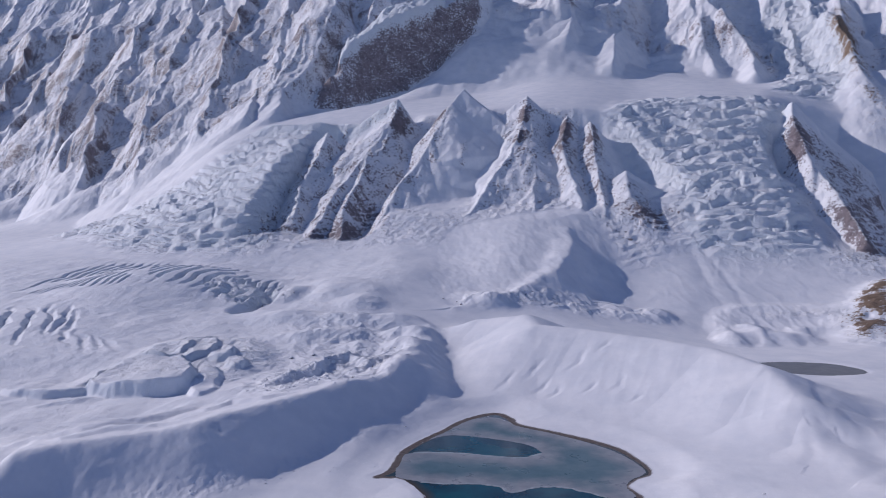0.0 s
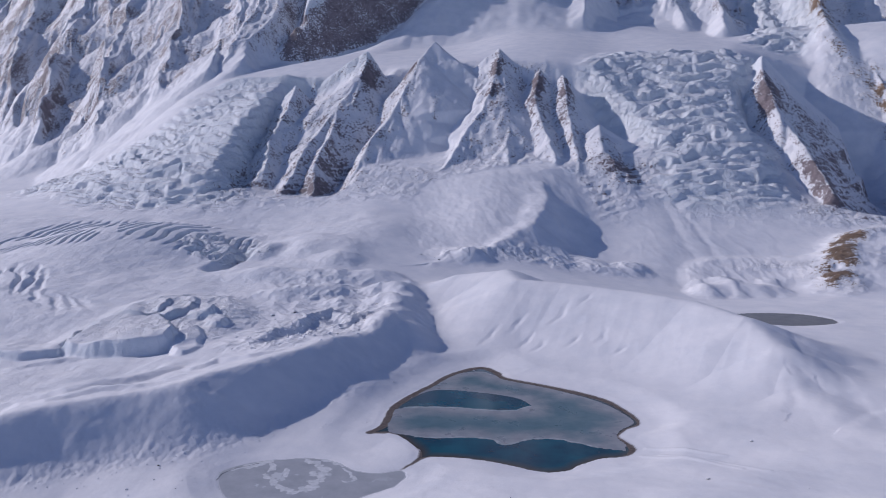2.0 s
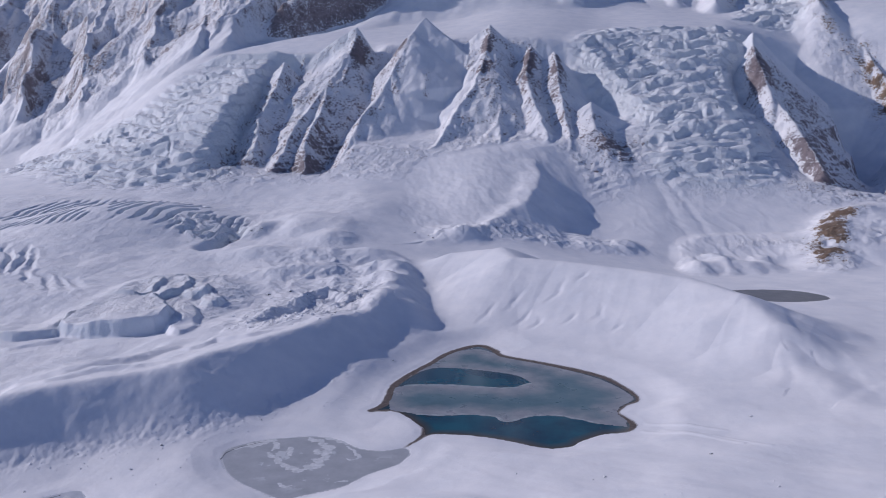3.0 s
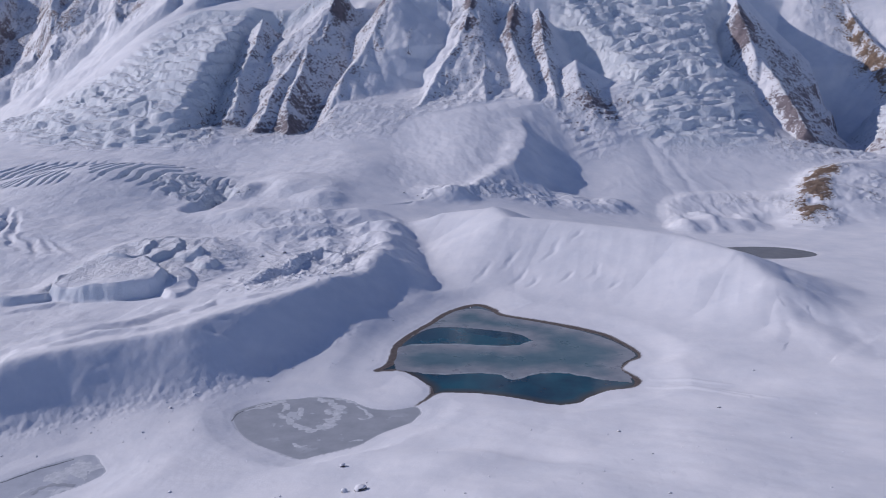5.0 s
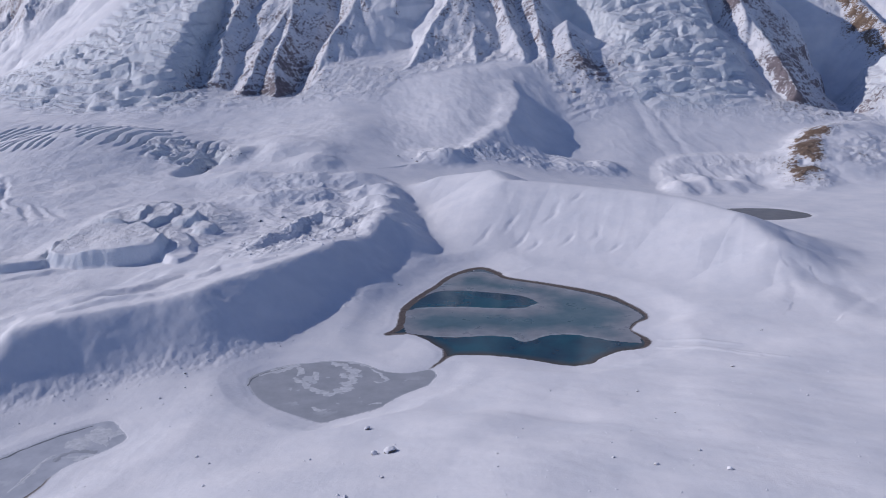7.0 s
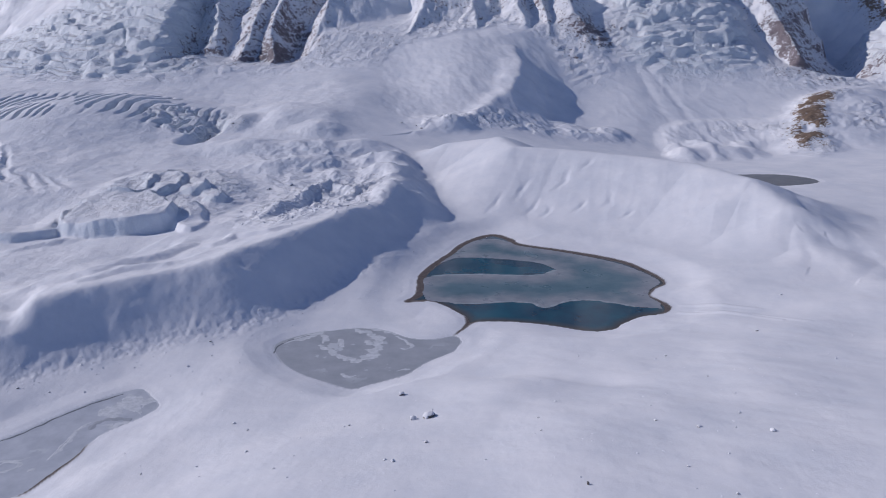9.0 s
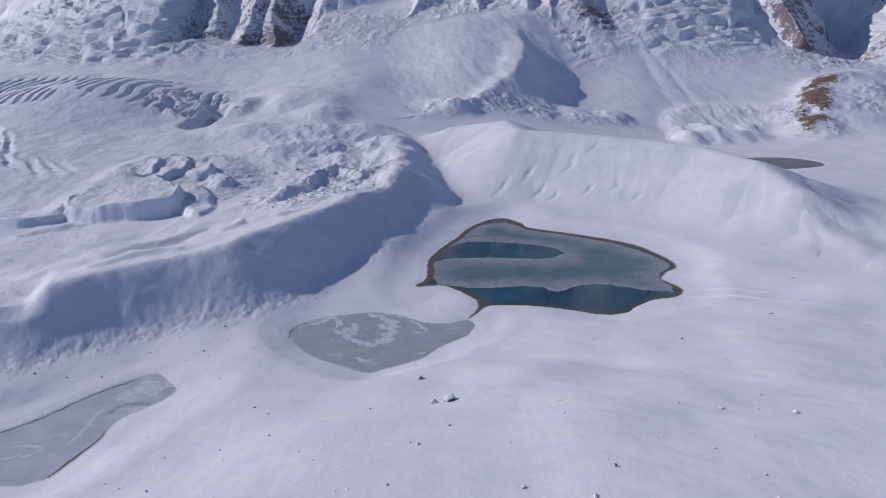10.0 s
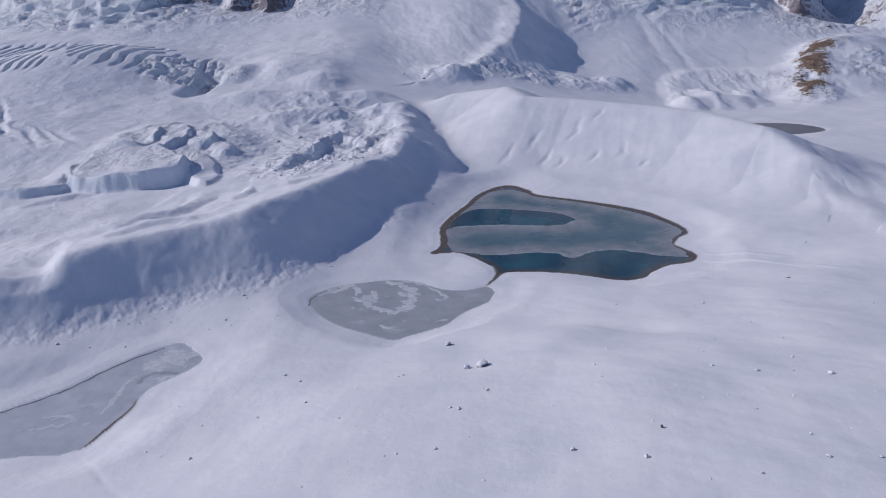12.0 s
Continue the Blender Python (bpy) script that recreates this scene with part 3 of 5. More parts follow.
def ground_height(x, y):
    """The height of the ground, how much bare rock shows, and how much open ice, for arrays of x and y."""
    x, y = x.astype(np.float32), y.astype(np.float32)
    n1, n2 = fbm(x, y, 120, 3, 40), fbm(x, y, 120, 3, 50)
    f1, f2 = fbm(x, y, 26, 3, 43), fbm(x, y, 26, 3, 53)
    h = base_height(x, y)
    far = sstep(1050, 1250, y)
    wx, wy = x + far * (6 * n1 + 1.6 * f1), y + far * (6 * n2 + 1.6 * f2)
    rock, ice = np.zeros_like(h), np.zeros_like(h)

    # rock band below the hanging plateau
    band = sstep(1150, 1270, wy + 0.10 * np.abs(wx + 50)) * sstep(1720, 1590, wy)
    mid = band * sstep(-620, -560, wx) * sstep(660, 600, wx)
    hang = area(wx, wy, HANGING_ICE, 38)
    west_ice = area(wx, wy, WEST_ICEFALL, 45)
    carve = mid * (1 - hang)
    carved = h - (95 - 45 * sstep(-340, -390, wx) - 42 * sstep(-70, -40, wx) * sstep(120, 60, wx) + 65 * sstep(-350, -300, wx) * sstep(-90, -140, wx)) * carve * sstep(1240, 1480, wy) * sstep(1665, 1600, wy)
    h = carved + (smax(carved, np.minimum(h, 154 + 0.30 * (wy - 1250)), 5) - carved) * sstep(1225, 1290, wy)
    h = h - 135 * gully(wx, wy, ((640, 1880, 0.3), (622, 1760, 0.9), (612, 1640, 1.0), (592, 1480, 0.8), (560, 1330, 0.45), (525, 1220, 0.05)), 215)
    h = h - 48 * carve * sstep(-340, -390, wx) * sstep(1185, 1320, wy)
    for pts, west, east in BAND_RIBS:
        h = smax(h, crest(wx, wy, pts, west, east, 1.5), 3)
    rough = 1 - gully(wx, wy, ((40, 1660, 1.0), (88, 1536, 1.0), (130, 1448, 1.0), (165, 1400, 0.6)), 55)
    on_cone = area(x, y, ((-215, 1240), (-150, 1275), (-60, 1315), (10, 1310), (60, 1250), (80, 1120), (70, 1030), (30, 965), (-60, 955), (-150, 905), (-190, 960), (-215, 1080)), 12)
    rough = np.clip(rough - gully(wx, wy, ((-235, 1620, 0.9), (-215, 1535, 1.3), (-215, 1460, 1.3), (-250, 1370, 0.9)), 95), 0, 1)
    rocky = carve * rough * (1 - on_cone) * (1 - 0.85 * sstep(90, 170, wx) * sstep(420, 350, wx) * sstep(1300, 1235, wy))
    ledge = h + 2.5 * f1 + 8 * n1
    crag = ridged(wx, wy * 0.5, 24, 3, 61, 0.5)
    h = h + rocky * (0.5 * sstep(-0.1, 0.5, n1 + f1) * (terraces(ledge, 10, 3.0) - ledge) * sstep(230, 150, h) + 2.2 * sstep(-0.2, 0.5, n2 + f1) * (ridged(wx, wy * 0.4, 48, 3, 60, 0.5) - 0.75) + (0.2 + 1.5 * sstep(0.0, 0.5, f2 + n1)) * (crag - 0.8))
    rock = rock + rocky * (0.42 + 0.04 * sstep(-330, -400, wx) + 0.22 * f2 + 0.1 * n1)
    for (cx, cy, rx, ry) in ((-395, 1590, 16, 45), (-300, 1600, 22, 40), (-112, 1600, 14, 40), (-110, 1530, 22, 20), (-25, 1560, 16, 60), (35, 1560, 16, 55),
                             (-228, 1490, 9, 45), (120, 1330, 60, 45), (-420, 1235, 60, 40), (445, 1590, 22, 60), (456, 1330, 20, 55), (440, 1250, 40, 30)):
        rock = rock + 0.55 * bump(wx, wy, cx, cy, rx * 1.5, ry * 1.5)
    # Rock speckle painted in to darken the shaded snow on this rib's east side.
    rock = rock + 0.3 * bump(wx, wy, 500, 1500, 75, 190)
    rock = rock + 0.08 * rocky * sstep(1190, 1230, wy) * sstep(1340, 1280, wy)

    # hanging glacier between the ribs, and the icefall to the west
    h = h + 10 * hang * sstep(1200, 1300, wy)
    h = stepped_ice(h, wx, wy, hang * sstep(1815, 1760, wy) * sstep(1200, 1275, wy), 34, 80, 300)
    east_ice = area(wx, wy, EAST_ICE, 30)
    h = stepped_ice(h + 48 * east_ice, wx, wy, east_ice, 26, 48, 450)
    rock = rock + 1.1 * gully(wx, wy, ((736, 1850, 0.6), (734, 1760, 1.0), (744, 1640, 1.0), (760, 1540, 0.9), (788, 1450, 0.4)), 65) * (0.75 + 0.5 * f1)
    ice = ice + 0.6 * area(wx, wy, EAST_ICE, 30)
    h = stepped_ice(h, wx, wy, west_ice, 22, 90, 400, 1.35)
    ice = ice + hang + west_ice
    lip = gully(wx, wy, ((-830, 1640, 0.7), (-740, 1668, 1.0), (-640, 1648, 1.0), (-560, 1660, 1.0), (-470, 1655, 1.0), (-400, 1620, 0.8)), 40)
    h = h + 20 * lip * sstep(-14, 10, wy - 1655 + 0.1 * wx + 60)
    ice = ice + 0.7 * lip

    # upper walls: crests and flutes that run down the fall line
    wall = sstep(-10, 140, wy - wall_foot(wx))
    h = h - 30 * wall
    h = h - 85 * gully(wx, wy, ((275, 2800, 0.7), (245, 2560, 1.0), (225, 2420, 1.0), (210, 2320, 0.3)), 125)
    h = h - 60 * gully(wx, wy, ((570, 2750, 0.7), (560, 2500, 1.0), (545, 2300, 0.8), (530, 2180, 0.2)), 95)
    for pts, west, east in WALL_RIBS:
        h = smax(h, crest(wx, wy, pts, west, east, 2.5, 420), 4)
    lean = np.interp(wx, [-2500, -1000, -700, 0, 700], [-0.42, -0.36, -0.15, 0.08, 0.18]).astype(np.float32)
    across, downs = wx - lean * (wy - 2300), wy
    spur = ridged(across + 18 * n2, downs * 0.15, 260, 2, 80, 0.36)
    spur = ridged(across + 18 * n2 + 70 * spur, downs * 0.15, 260, 3, 80, 0.36)
    h = h + wall * (90 * (0.5 + 0.6 * sstep(-0.4, 0.4, fbm(wx, wy, 420, 2, 95))) * (spur - 0.9) + 5.5 * (ridged(across + 10 * n1, downs * 0.16, 62, 3, 84, 0.5) - 0.8) + 1.6 * (ridged(across + 4 * f1, downs * 0.2, 24, 2, 86, 0.5) - 0.8) + (0.3 + 1.8 * sstep(-0.1, 0.5, n1 + f2)) * (ridged(wx, wy * 0.5, 24, 3, 87, 0.55) - 0.8))
    rock = rock + wall * (0.46 + 0.26 * n2 + 0.14 * f1) * (0.45 + 0.55 * sstep(1150, 650, h + 0.16 * wx))
    bx, by = x + 10 * n1, y + 10 * n2
    past = by - np.interp(bx, *zip(*[c[:2] for c in ROCK_CLIFF])).astype(np.float32)
    ramp_up = np.interp(bx, *zip(*[(c[0], c[2]) for c in ROCK_CLIFF])).astype(np.float32)
    cliff_up = np.interp(bx, *zip(*[(c[0], c[3]) for c in ROCK_CLIFF])).astype(np.float32)
    h = h + (ramp_up * sstep(-260, -10, past) + cliff_up * sstep(0, 80, past)) * sstep(420, 150, past)
    face = sstep(-4, 12, past) * sstep(110, 75, past) * sstep(0, 60, cliff_up)
    h = h + face * 0.5 * (terraces(h, 22, 3.0) - h)
    rock = rock + 0.5 * face
    serac = area(wx, wy, ICE_CLIFF, 8)
    h = h + serac * (38 + 8 * f2)

    rock, ice = rock * (1 - serac), ice + serac
    upper_ice = area(wx, wy, ((500, 1990), (620, 1960), (720, 2150), (730, 2400), (760, 2650), (600, 2650), (585, 2420), (560, 2200)), 35)
    h = stepped_ice(h, wx, wy, upper_ice, 40, 70, 500)
    rock, ice = rock * (1 - 0.9 * upper_ice), ice + upper_ice
    rock = rock + 0.95 * (0.8 + 0.7 * n1 + 0.4 * f1) * gully(wx, wy, ((800, 2480, 0.6), (762, 2350, 1), (735, 2216, 1), (690, 1950, 1), (668, 1790, 0.5)), 55)

    # snow cone and avalanche fans under the band
    d, z = along_soft(x + 1.5 * f1 + 5 * n1, y + 1.5 * f2, CONE_CREST, 12.0)
    off = np.sqrt(d * d + 36) - 6
    near_off = np.minimum(off, 120)
    shaded = (0.67 - 0.0016 * near_off) * near_off + 0.30 * (off - near_off)
    h = smax(h, z - np.where(d > 0, (0.16 + 0.0022 * off) * off + 3 * np.maximum(0, off - 110) + 0.8 * np.maximum(0, y - 1240), 0.8 * np.maximum(0, y - 1240) + shaded + 0.4 * np.maximum(0, off - 170)), 4)
    h = h - 17 * gully(x, y, ((72, 1230, 0.5), (70, 1140, 1.0), (60, 1060, 1.0), (44, 980, 0.3)), 105)
    h = h - 12 * gully(x, y, ((-195, 1250, 0.3), (-190, 1120, 1.0), (-172, 1000, 0.8), (-160, 930, 0.3)), 105)
    tumbled = area(x, y, ((-140, 930), (-60, 950), (20, 968), (110, 985), (120, 1030), (50, 1025), (-30, 1000), (-130, 965)), 22)
    h = h + tumbled * (2.2 * (ridged(x + 0.4 * y, y, 30, 4, 730, 0.55) - 0.85)) + on_cone * 0.9 * fbm(x + 0.3 * y, y * 0.5, 26, 4, 735, 0.55)
    rock = rock + 0.35 * tumbled * sstep(0.0, 0.5, f1 + n2)
    fans = sstep(920, 1020, y) * sstep(1290, 1200, y) * sstep(60, 140, x)
    h = h + fans * (0.9 * (ridged(x + 0.25 * y + 20 * n1, y * 0.3, 46, 3, 110) - 0.7))
    h = h - 0.9 * gully(x + 2 * f1, y, ((182, 1290, 0.6), (186, 1226, 1.0), (196, 1135, 1.0), (205, 1040, 0.8)), 13) - 1.1 * gully(x + 2 * f1, y, ((190, 1290, 0.6), (215, 1200, 1.0), (232, 1120, 1.0), (240, 1050, 0.6)), 10)
    for cx, cy, rx, ry, up in ((62, 1012, 24, 30, 6), (108, 1016, 26, 26, 10), (84, 990, 30, 14, 4), (192, 940, 20, 34, 13), (226, 958, 22, 38, 16), (256, 950, 16, 30, 11), (280, 965, 18, 32, 9),
                               (-228, 1050, 34, 60, 3), (-120, 948, 34, 26, 7), (-95, 935, 22, 20, 5)):
        h = h + up * bump(x + 3 * f1, y + 3 * f2, cx, cy, rx * 1.5, ry * 1.5)
    bluff = area(x, y, ((180, 975), (240, 985), (300, 985), (350, 1000), (380, 1060), (300, 1080), (200, 1060)), 14)
    h = h + bluff * (6 + 1.2 * (ridged(x + 6 * n1, y * 0.22, 19, 3, 120) - 0.8))
    rock = rock + 0.55 * gully(x, y, ((255, 1040, 0.5), (300, 1048, 1), (340, 1040, 1), (330, 1000, 0.6)), 22)

    # rounded hill with bare brown rock
    h = smax(h, crest(x + 3 * f1, y + 3 * f2, ((600, 1150, 54), (505, 1150, 76), (458, 1120, 74), (414, 1060, 55), (376, 990, 27), (356, 945, 7)), 0.5, 0.45, 26, 170), 10)
    brown = gully(x + 3 * f1, y + 3 * f2, ((352, 948, 0.7), (366, 985, 1), (380, 1030, 1), (405, 1085, 1), (438, 1118, 0.8), (465, 1128, 0.3)), 42) * np.clip(1.0 + 0.9 * fbm(x, y, 34, 3, 131), 0.1, 1.3)
    rock = rock + 1.15 * brown
    h = h + brown * (0.9 * fbm(x, y, 14, 3, 130) + 1.5)
    crags = area(x, y, ((420, 1000), (450, 1060), (520, 1090), (570, 1060), (520, 1000)), 20)
    h = h + crags * 2.5 * (ridged(x, y, 34, 3, 133, 0.5) - 0.8)
    rock = rock + 0.5 * crags * (0.6 + f1)

    # moraines on both sides of the lake
    wob = 4 * fbm(x, y, 45, 3, 90)
    left = crest(x + wob, y + wob, LEFT_CREST, 0.20, 0.77, 5, 150)
    h = smax(h, left, 7)
    right = crest(x + 0.2 * wob, y + 0.2 * wob, RIGHT_CREST, 0.40, 0.46, 7, 240)
    groove = (ridged(x - 0.35 * y, y * 0.16, 34, 2, 145) - 0.9) * sstep(5, 20, right) * sstep(56, 44, right) * sstep(790, 740, y)
    h = smax(h, right + 0.45 * groove, 8)
    for ax, ay, bx, by in WAVELETS:
        h = h - 0.8 * gully(x + 3 * f1, y + 3 * f2, ((ax, ay, 0.3), (0.5 * (ax + bx) + 2, 0.5 * (ay + by), 1.0), (bx, by, 0.2)), 4.5)
    on_left = sstep(-6, 2, left - h + 3) * sstep(3, 12, h)
    h = h + on_left * 0.3 * fbm(x, y, 10, 3, 142)
    d, z, _ = along(x + 0.6 * f1, y + 0.6 * f2, ((-334, 390, 0.2), (-325, 364, 0.9), (-316, 343, 0.9), (-308, 328, 0.0)))
    h = h - 8 * z * np.where(d > 0, sstep(32, 0, np.abs(d)), sstep(15, 0, np.abs(d)))
    rough_foot = sstep(16, 4, h) * sstep(-100, -150, x + 0.25 * (y - 480)) * sstep(270, 300, y) * sstep(520, 480, y) * sstep(-0.5, 6, left + 6)
    h = h + rough_foot * (0.45 * fbm(x, y, 6, 3, 147, 0.6) + 0.2)
    # hummocks past the end of the eastern moraine
    for cx, cy, rx, ry, up in ((176, 520, 16, 26, 6), (196, 560, 18, 26, 5), (222, 575, 24, 18, 5), (168, 455, 16, 30, 5), (200, 490, 28, 22, 6), (235, 510, 30, 22, 7), (190, 410, 34, 16, 4)):
        h = h + 0.35 * up * bump(x + 4 * f1, y + 4 * f2, cx, cy, rx * 1.4, ry * 1.4)

    for pts in SCARPS:
        d, z, _ = along(x + 1.5 * f1, y + 1.5 * f2, pts)
        h = h - 1.0 * z * np.where(d > 0, sstep(8, 0, np.abs(d)), sstep(26, 0, np.abs(d)))

    # glacier behind the western moraine
    glacier = sstep(-140, -215, x + 0.15 * (y - 560)) * sstep(560, 620, y + 0.45 * (x + 215)) * sstep(1180, 1080, y)
    outer = sstep(330, 420, y + 0.3 * (x + 320)) * sstep(1180, 1080, y)
    glacier = glacier + (outer - glacier) * sstep(-290, -350, x)
    dome = bump(x, y, -575, 930, 185, 165, 12)
    h = h + 26 * dome ** 0.8
    crev = area(x, y, ((-760, 900), (-640, 870), (-520, 900), (-440, 880), (-410, 930), (-470, 1010), (-600, 1050), (-760, 1060)), 28)
    bend = x - 0.02 * y + 14 * n1 + 1.5 * f1
    cracks = sstep(0.5, 0.85, np.abs(((bend / 16.0) % 1.0) * 2 - 1)) * sstep(-0.5, 0.0, fbm(x, y, 70, 2, 150))
    h = h - 9 * crev * cracks
    torn = area(x, y, ((-455, 870), (-400, 860), (-380, 900), (-400, 960), (-470, 960), (-490, 910)), 14)
    h = broken_ice(h, x, y, torn, 12, 22, 600)
    h = h - 15 * gully(x, y, ((-405, 830, 0.6), (-398, 870, 1.0), (-402, 910, 1.0), (-420, 940, 0.4)), 22)
    h = h + 10 * bump(x, y, -368, 905, 32, 48)
    rock = rock + 0.7 * bump(x, y, -398, 880, 16, 40) + 0.5 * bump(x, y, -368, 890, 24, 26)
    for (ax, ay), (bx, by), deep in GASHES:
        h = h - deep * gully(x + 4 * f1 + 8 * n1, y + 4 * f2, ((ax, ay, 0.2), (0.6 * ax + 0.4 * bx, 0.6 * ay + 0.4 * by, 1.0), (bx, by, 0.15)), 6.5)
    blocks = area(x, y, ((-430, 575), (-395, 552), (-300, 555), (-285, 600), (-290, 660), (-340, 705), (-400, 700), (-420, 640)), 16)
    for corners, up, tilt_x, tilt_y in SERACS:
        m = area(x + 2.2 * f1, y + 2.2 * f2, corners, 3.0)
        cx, cy = np.mean([c[0] for c in corners]), np.mean([c[1] for c in corners])
        h = h + m * 0.85 * np.maximum(0, up + tilt_x * (x - cx) + tilt_y * (y - cy) + 1.2 * f1 + 1.5 * n2)
    h = h + blocks * (4 + 3.5 * sstep(600, 640, y + 0.3 * (x + 360)) * (ridged(x, y, 40, 3, 710, 0.45) - 0.8))
    h = h - 6 * gully(x, y, ((-418, 600, 0.5), (-416, 575, 1.0), (-410, 550, 0.5)), 9)
    ice = ice + 0.6 * blocks + 0.8 * crev * cracks + torn
    for cx, cy, rx, ry, up in ((-302, 925, 62, 60, 7.5), (-318, 905, 26, 30, 4), (-262, 890, 44, 44, 3), (-345, 960, 40, 40, 4), (-330, 800, 60, 30, 7), (-240, 800, 44, 24, 6), (-195, 810, 30, 30, 8), (-180, 756, 20, 22, 8), (-160, 752, 14, 24, 6), (-168, 706, 16, 24, 6), (-152, 690, 12, 30, 5), (-152, 625, 14, 30, 5),
                               (-240, 740, 40, 26, 6), (-280, 720, 40, 22, 5), (-205, 700, 26, 18, 5), (-260, 860, 30, 26, 6)):
        h = h + 1.25 * up * bump(x + 2 * f1 + 5 * n1, y + 2 * f2 + 5 * n2, cx, cy, rx * 1.35, ry * 1.35)
    ice = ice + 0.3 * glacier
    mess = area(x, y, ((-335, 560), (-260, 545), (-190, 560), (-150, 640), (-160, 760), (-230, 820), (-300, 790), (-345, 690)), 30)
    h = h + mess * (1.6 * (ridged(x + 0.3 * y, y - 0.2 * x, 46, 4, 720, 0.52) - 0.85) + 0.9 * sstep(0.1, 0.5, n1 + f2) * (ridged(x, y, 13, 3, 726, 0.6) - 0.8))
    h = h + glacier * 0.35 * (ridged(x, y, 19, 3, 166, 0.6) - 0.8) * sstep(-0.1, 0.4, n1 - f2)
    h = h + glacier * ((1 - dome) * (1.5 * fbm(x, y, 48, 3, 160, 0.45) + 1.3 * sstep(-330, -250, x) * sstep(830, 760, y) * sstep(0.0, 0.5, n2 + f1) * (ridged(x, y, 26, 4, 165, 0.55) - 0.8)))
    rubble = area(x, y, ((-262, 545), (-205, 525), (-160, 580), (-150, 660), (-190, 690), (-235, 640)), 22)
    h = h + rubble * (2.4 * (ridged(x, y, 30, 4, 170, 0.6) - 0.8))
    rock = rock + 0.42 * rubble * (0.5 + f1)
    # low ridges that run beside the western moraine
    for pts, up, wide in SIDE_RIDGES:
        h = h + up * gully(x + 3 * f1, y + 3 * f2, pts, wide)

    # shores: a snow bank, then a strip of wet gravel where the water stands off it
    lake_d = loop_distance(x, y, LAKE)
    gravel = np.zeros_like(h)
    for loop, level, width in ((LAKE, 0.0, 30), (POND, 0.0, 22), (NEAR_POND, 0.0, 34), (FAR_TARN, FAR_TARN_LEVEL, 30)):
        d = lake_d if loop is LAKE else loop_distance(x, y, loop)
        d = d + 0.5 * fbm(x, y, 7, 3, 95)
        strip = gravel_width(x, y, loop)
        shore = level + 0.25 + (h - level - 0.25) * sstep(0, width, d) + 0.5 * sstep(0, 6, d) * sstep(width, 0, d)
        bed = level + 0.25 - 0.3 * sstep(0, 1, -d / strip) - 2.5 * sstep(0, 8, -d - strip)
        h = np.where(d > 0, np.where(d < width, shore, h), bed)
        gravel = np.maximum(gravel, sstep(0.5, -0.3, d) * sstep(0.6, 1.6, strip))
    away = np.clip(lake_d / 25, 0, 1) * np.clip(loop_distance(x, y, POND) / 15, 0, 1) * np.clip(loop_distance(x, y, NEAR_POND) / 15, 0, 1)
    soft = away * sstep(1150, 700, y)
    h = h + soft * ((2.1 - 1.5 * sstep(420, 540, y)) * fbm(x, y, 75, 2, 20) + 0.16 * fbm(x, y * 0.7, 17, 4, 25))
    open_slope = away * sstep(-120, -20, x) * sstep(420, 300, y)
    h = h + open_slope * 0.34 * fbm(0.6 * x + 0.8 * y, (0.8 * x - 0.6 * y) * 0.25, 22, 3, 28)
    h = h + 3.0 * away * bump(x, y, -62, 285, 46, 24, -20) - 1.6 * away * bump(x, y, -20, 290, 40, 12, -25)
    for pts in (((48, 405, 0.6), (70, 392, 1), (92, 372, 0.5)), ((58, 404, 0.5), (84, 384, 1), (104, 366, 0.4)), ((52, 418, 0.4), (72, 408, 1), (90, 396, 0.3))):
        h = h + 0.9 * gully(x, y, pts, 2.6)
    h = h - 0.18 * gully(x, y, ((-236, 217, 0.4), (-218, 197, 1), (-206, 183, 0.8), (-192, 170, 0.5)), 2.2)
    return h, np.clip(rock, 0, 2), np.clip(ice, 0, 1), gravel


def sheet():
    """A grid of plan positions, close-set where the valley is near and wider with distance."""
    ys = [-1600.0, -1000.0, -600.0, -350.0, -200.0, -100.0, -30.0, 20.0, 50.0, 70.0]
    while ys[-1] < 4950:
        at = ys[-1]
        fine = 0.0017 if 1120 < at < 1760 else (0.0021 if at < 2700 else 0.0028)
        ys.append(at + max(DETAIL * (1.7 if at < 340 else 1.5), DETAIL * fine * (at + 60)))
    ys = np.array(ys)
    n = int(1130 / DETAIL)
    tau = np.concatenate([np.linspace(-4, -1.0, 40)[:-1], np.linspace(-1.0, 0.66, n), np.linspace(0.66, 4, 40)[1:]])
    w = np.maximum(150.0, ys + 150.0)
    return -40 + tau[None, :] * w[:, None], np.repeat(ys[:, None], len(tau), 1)


# ---- the ground and the mountains, cut from one sheet ----
DETAIL = 1.0
sx, sy = sheet()
sz, srock, sice, sgravel = (v.reshape(sx.shape) for v in ground_height(sx.ravel(), sy.ravel()))


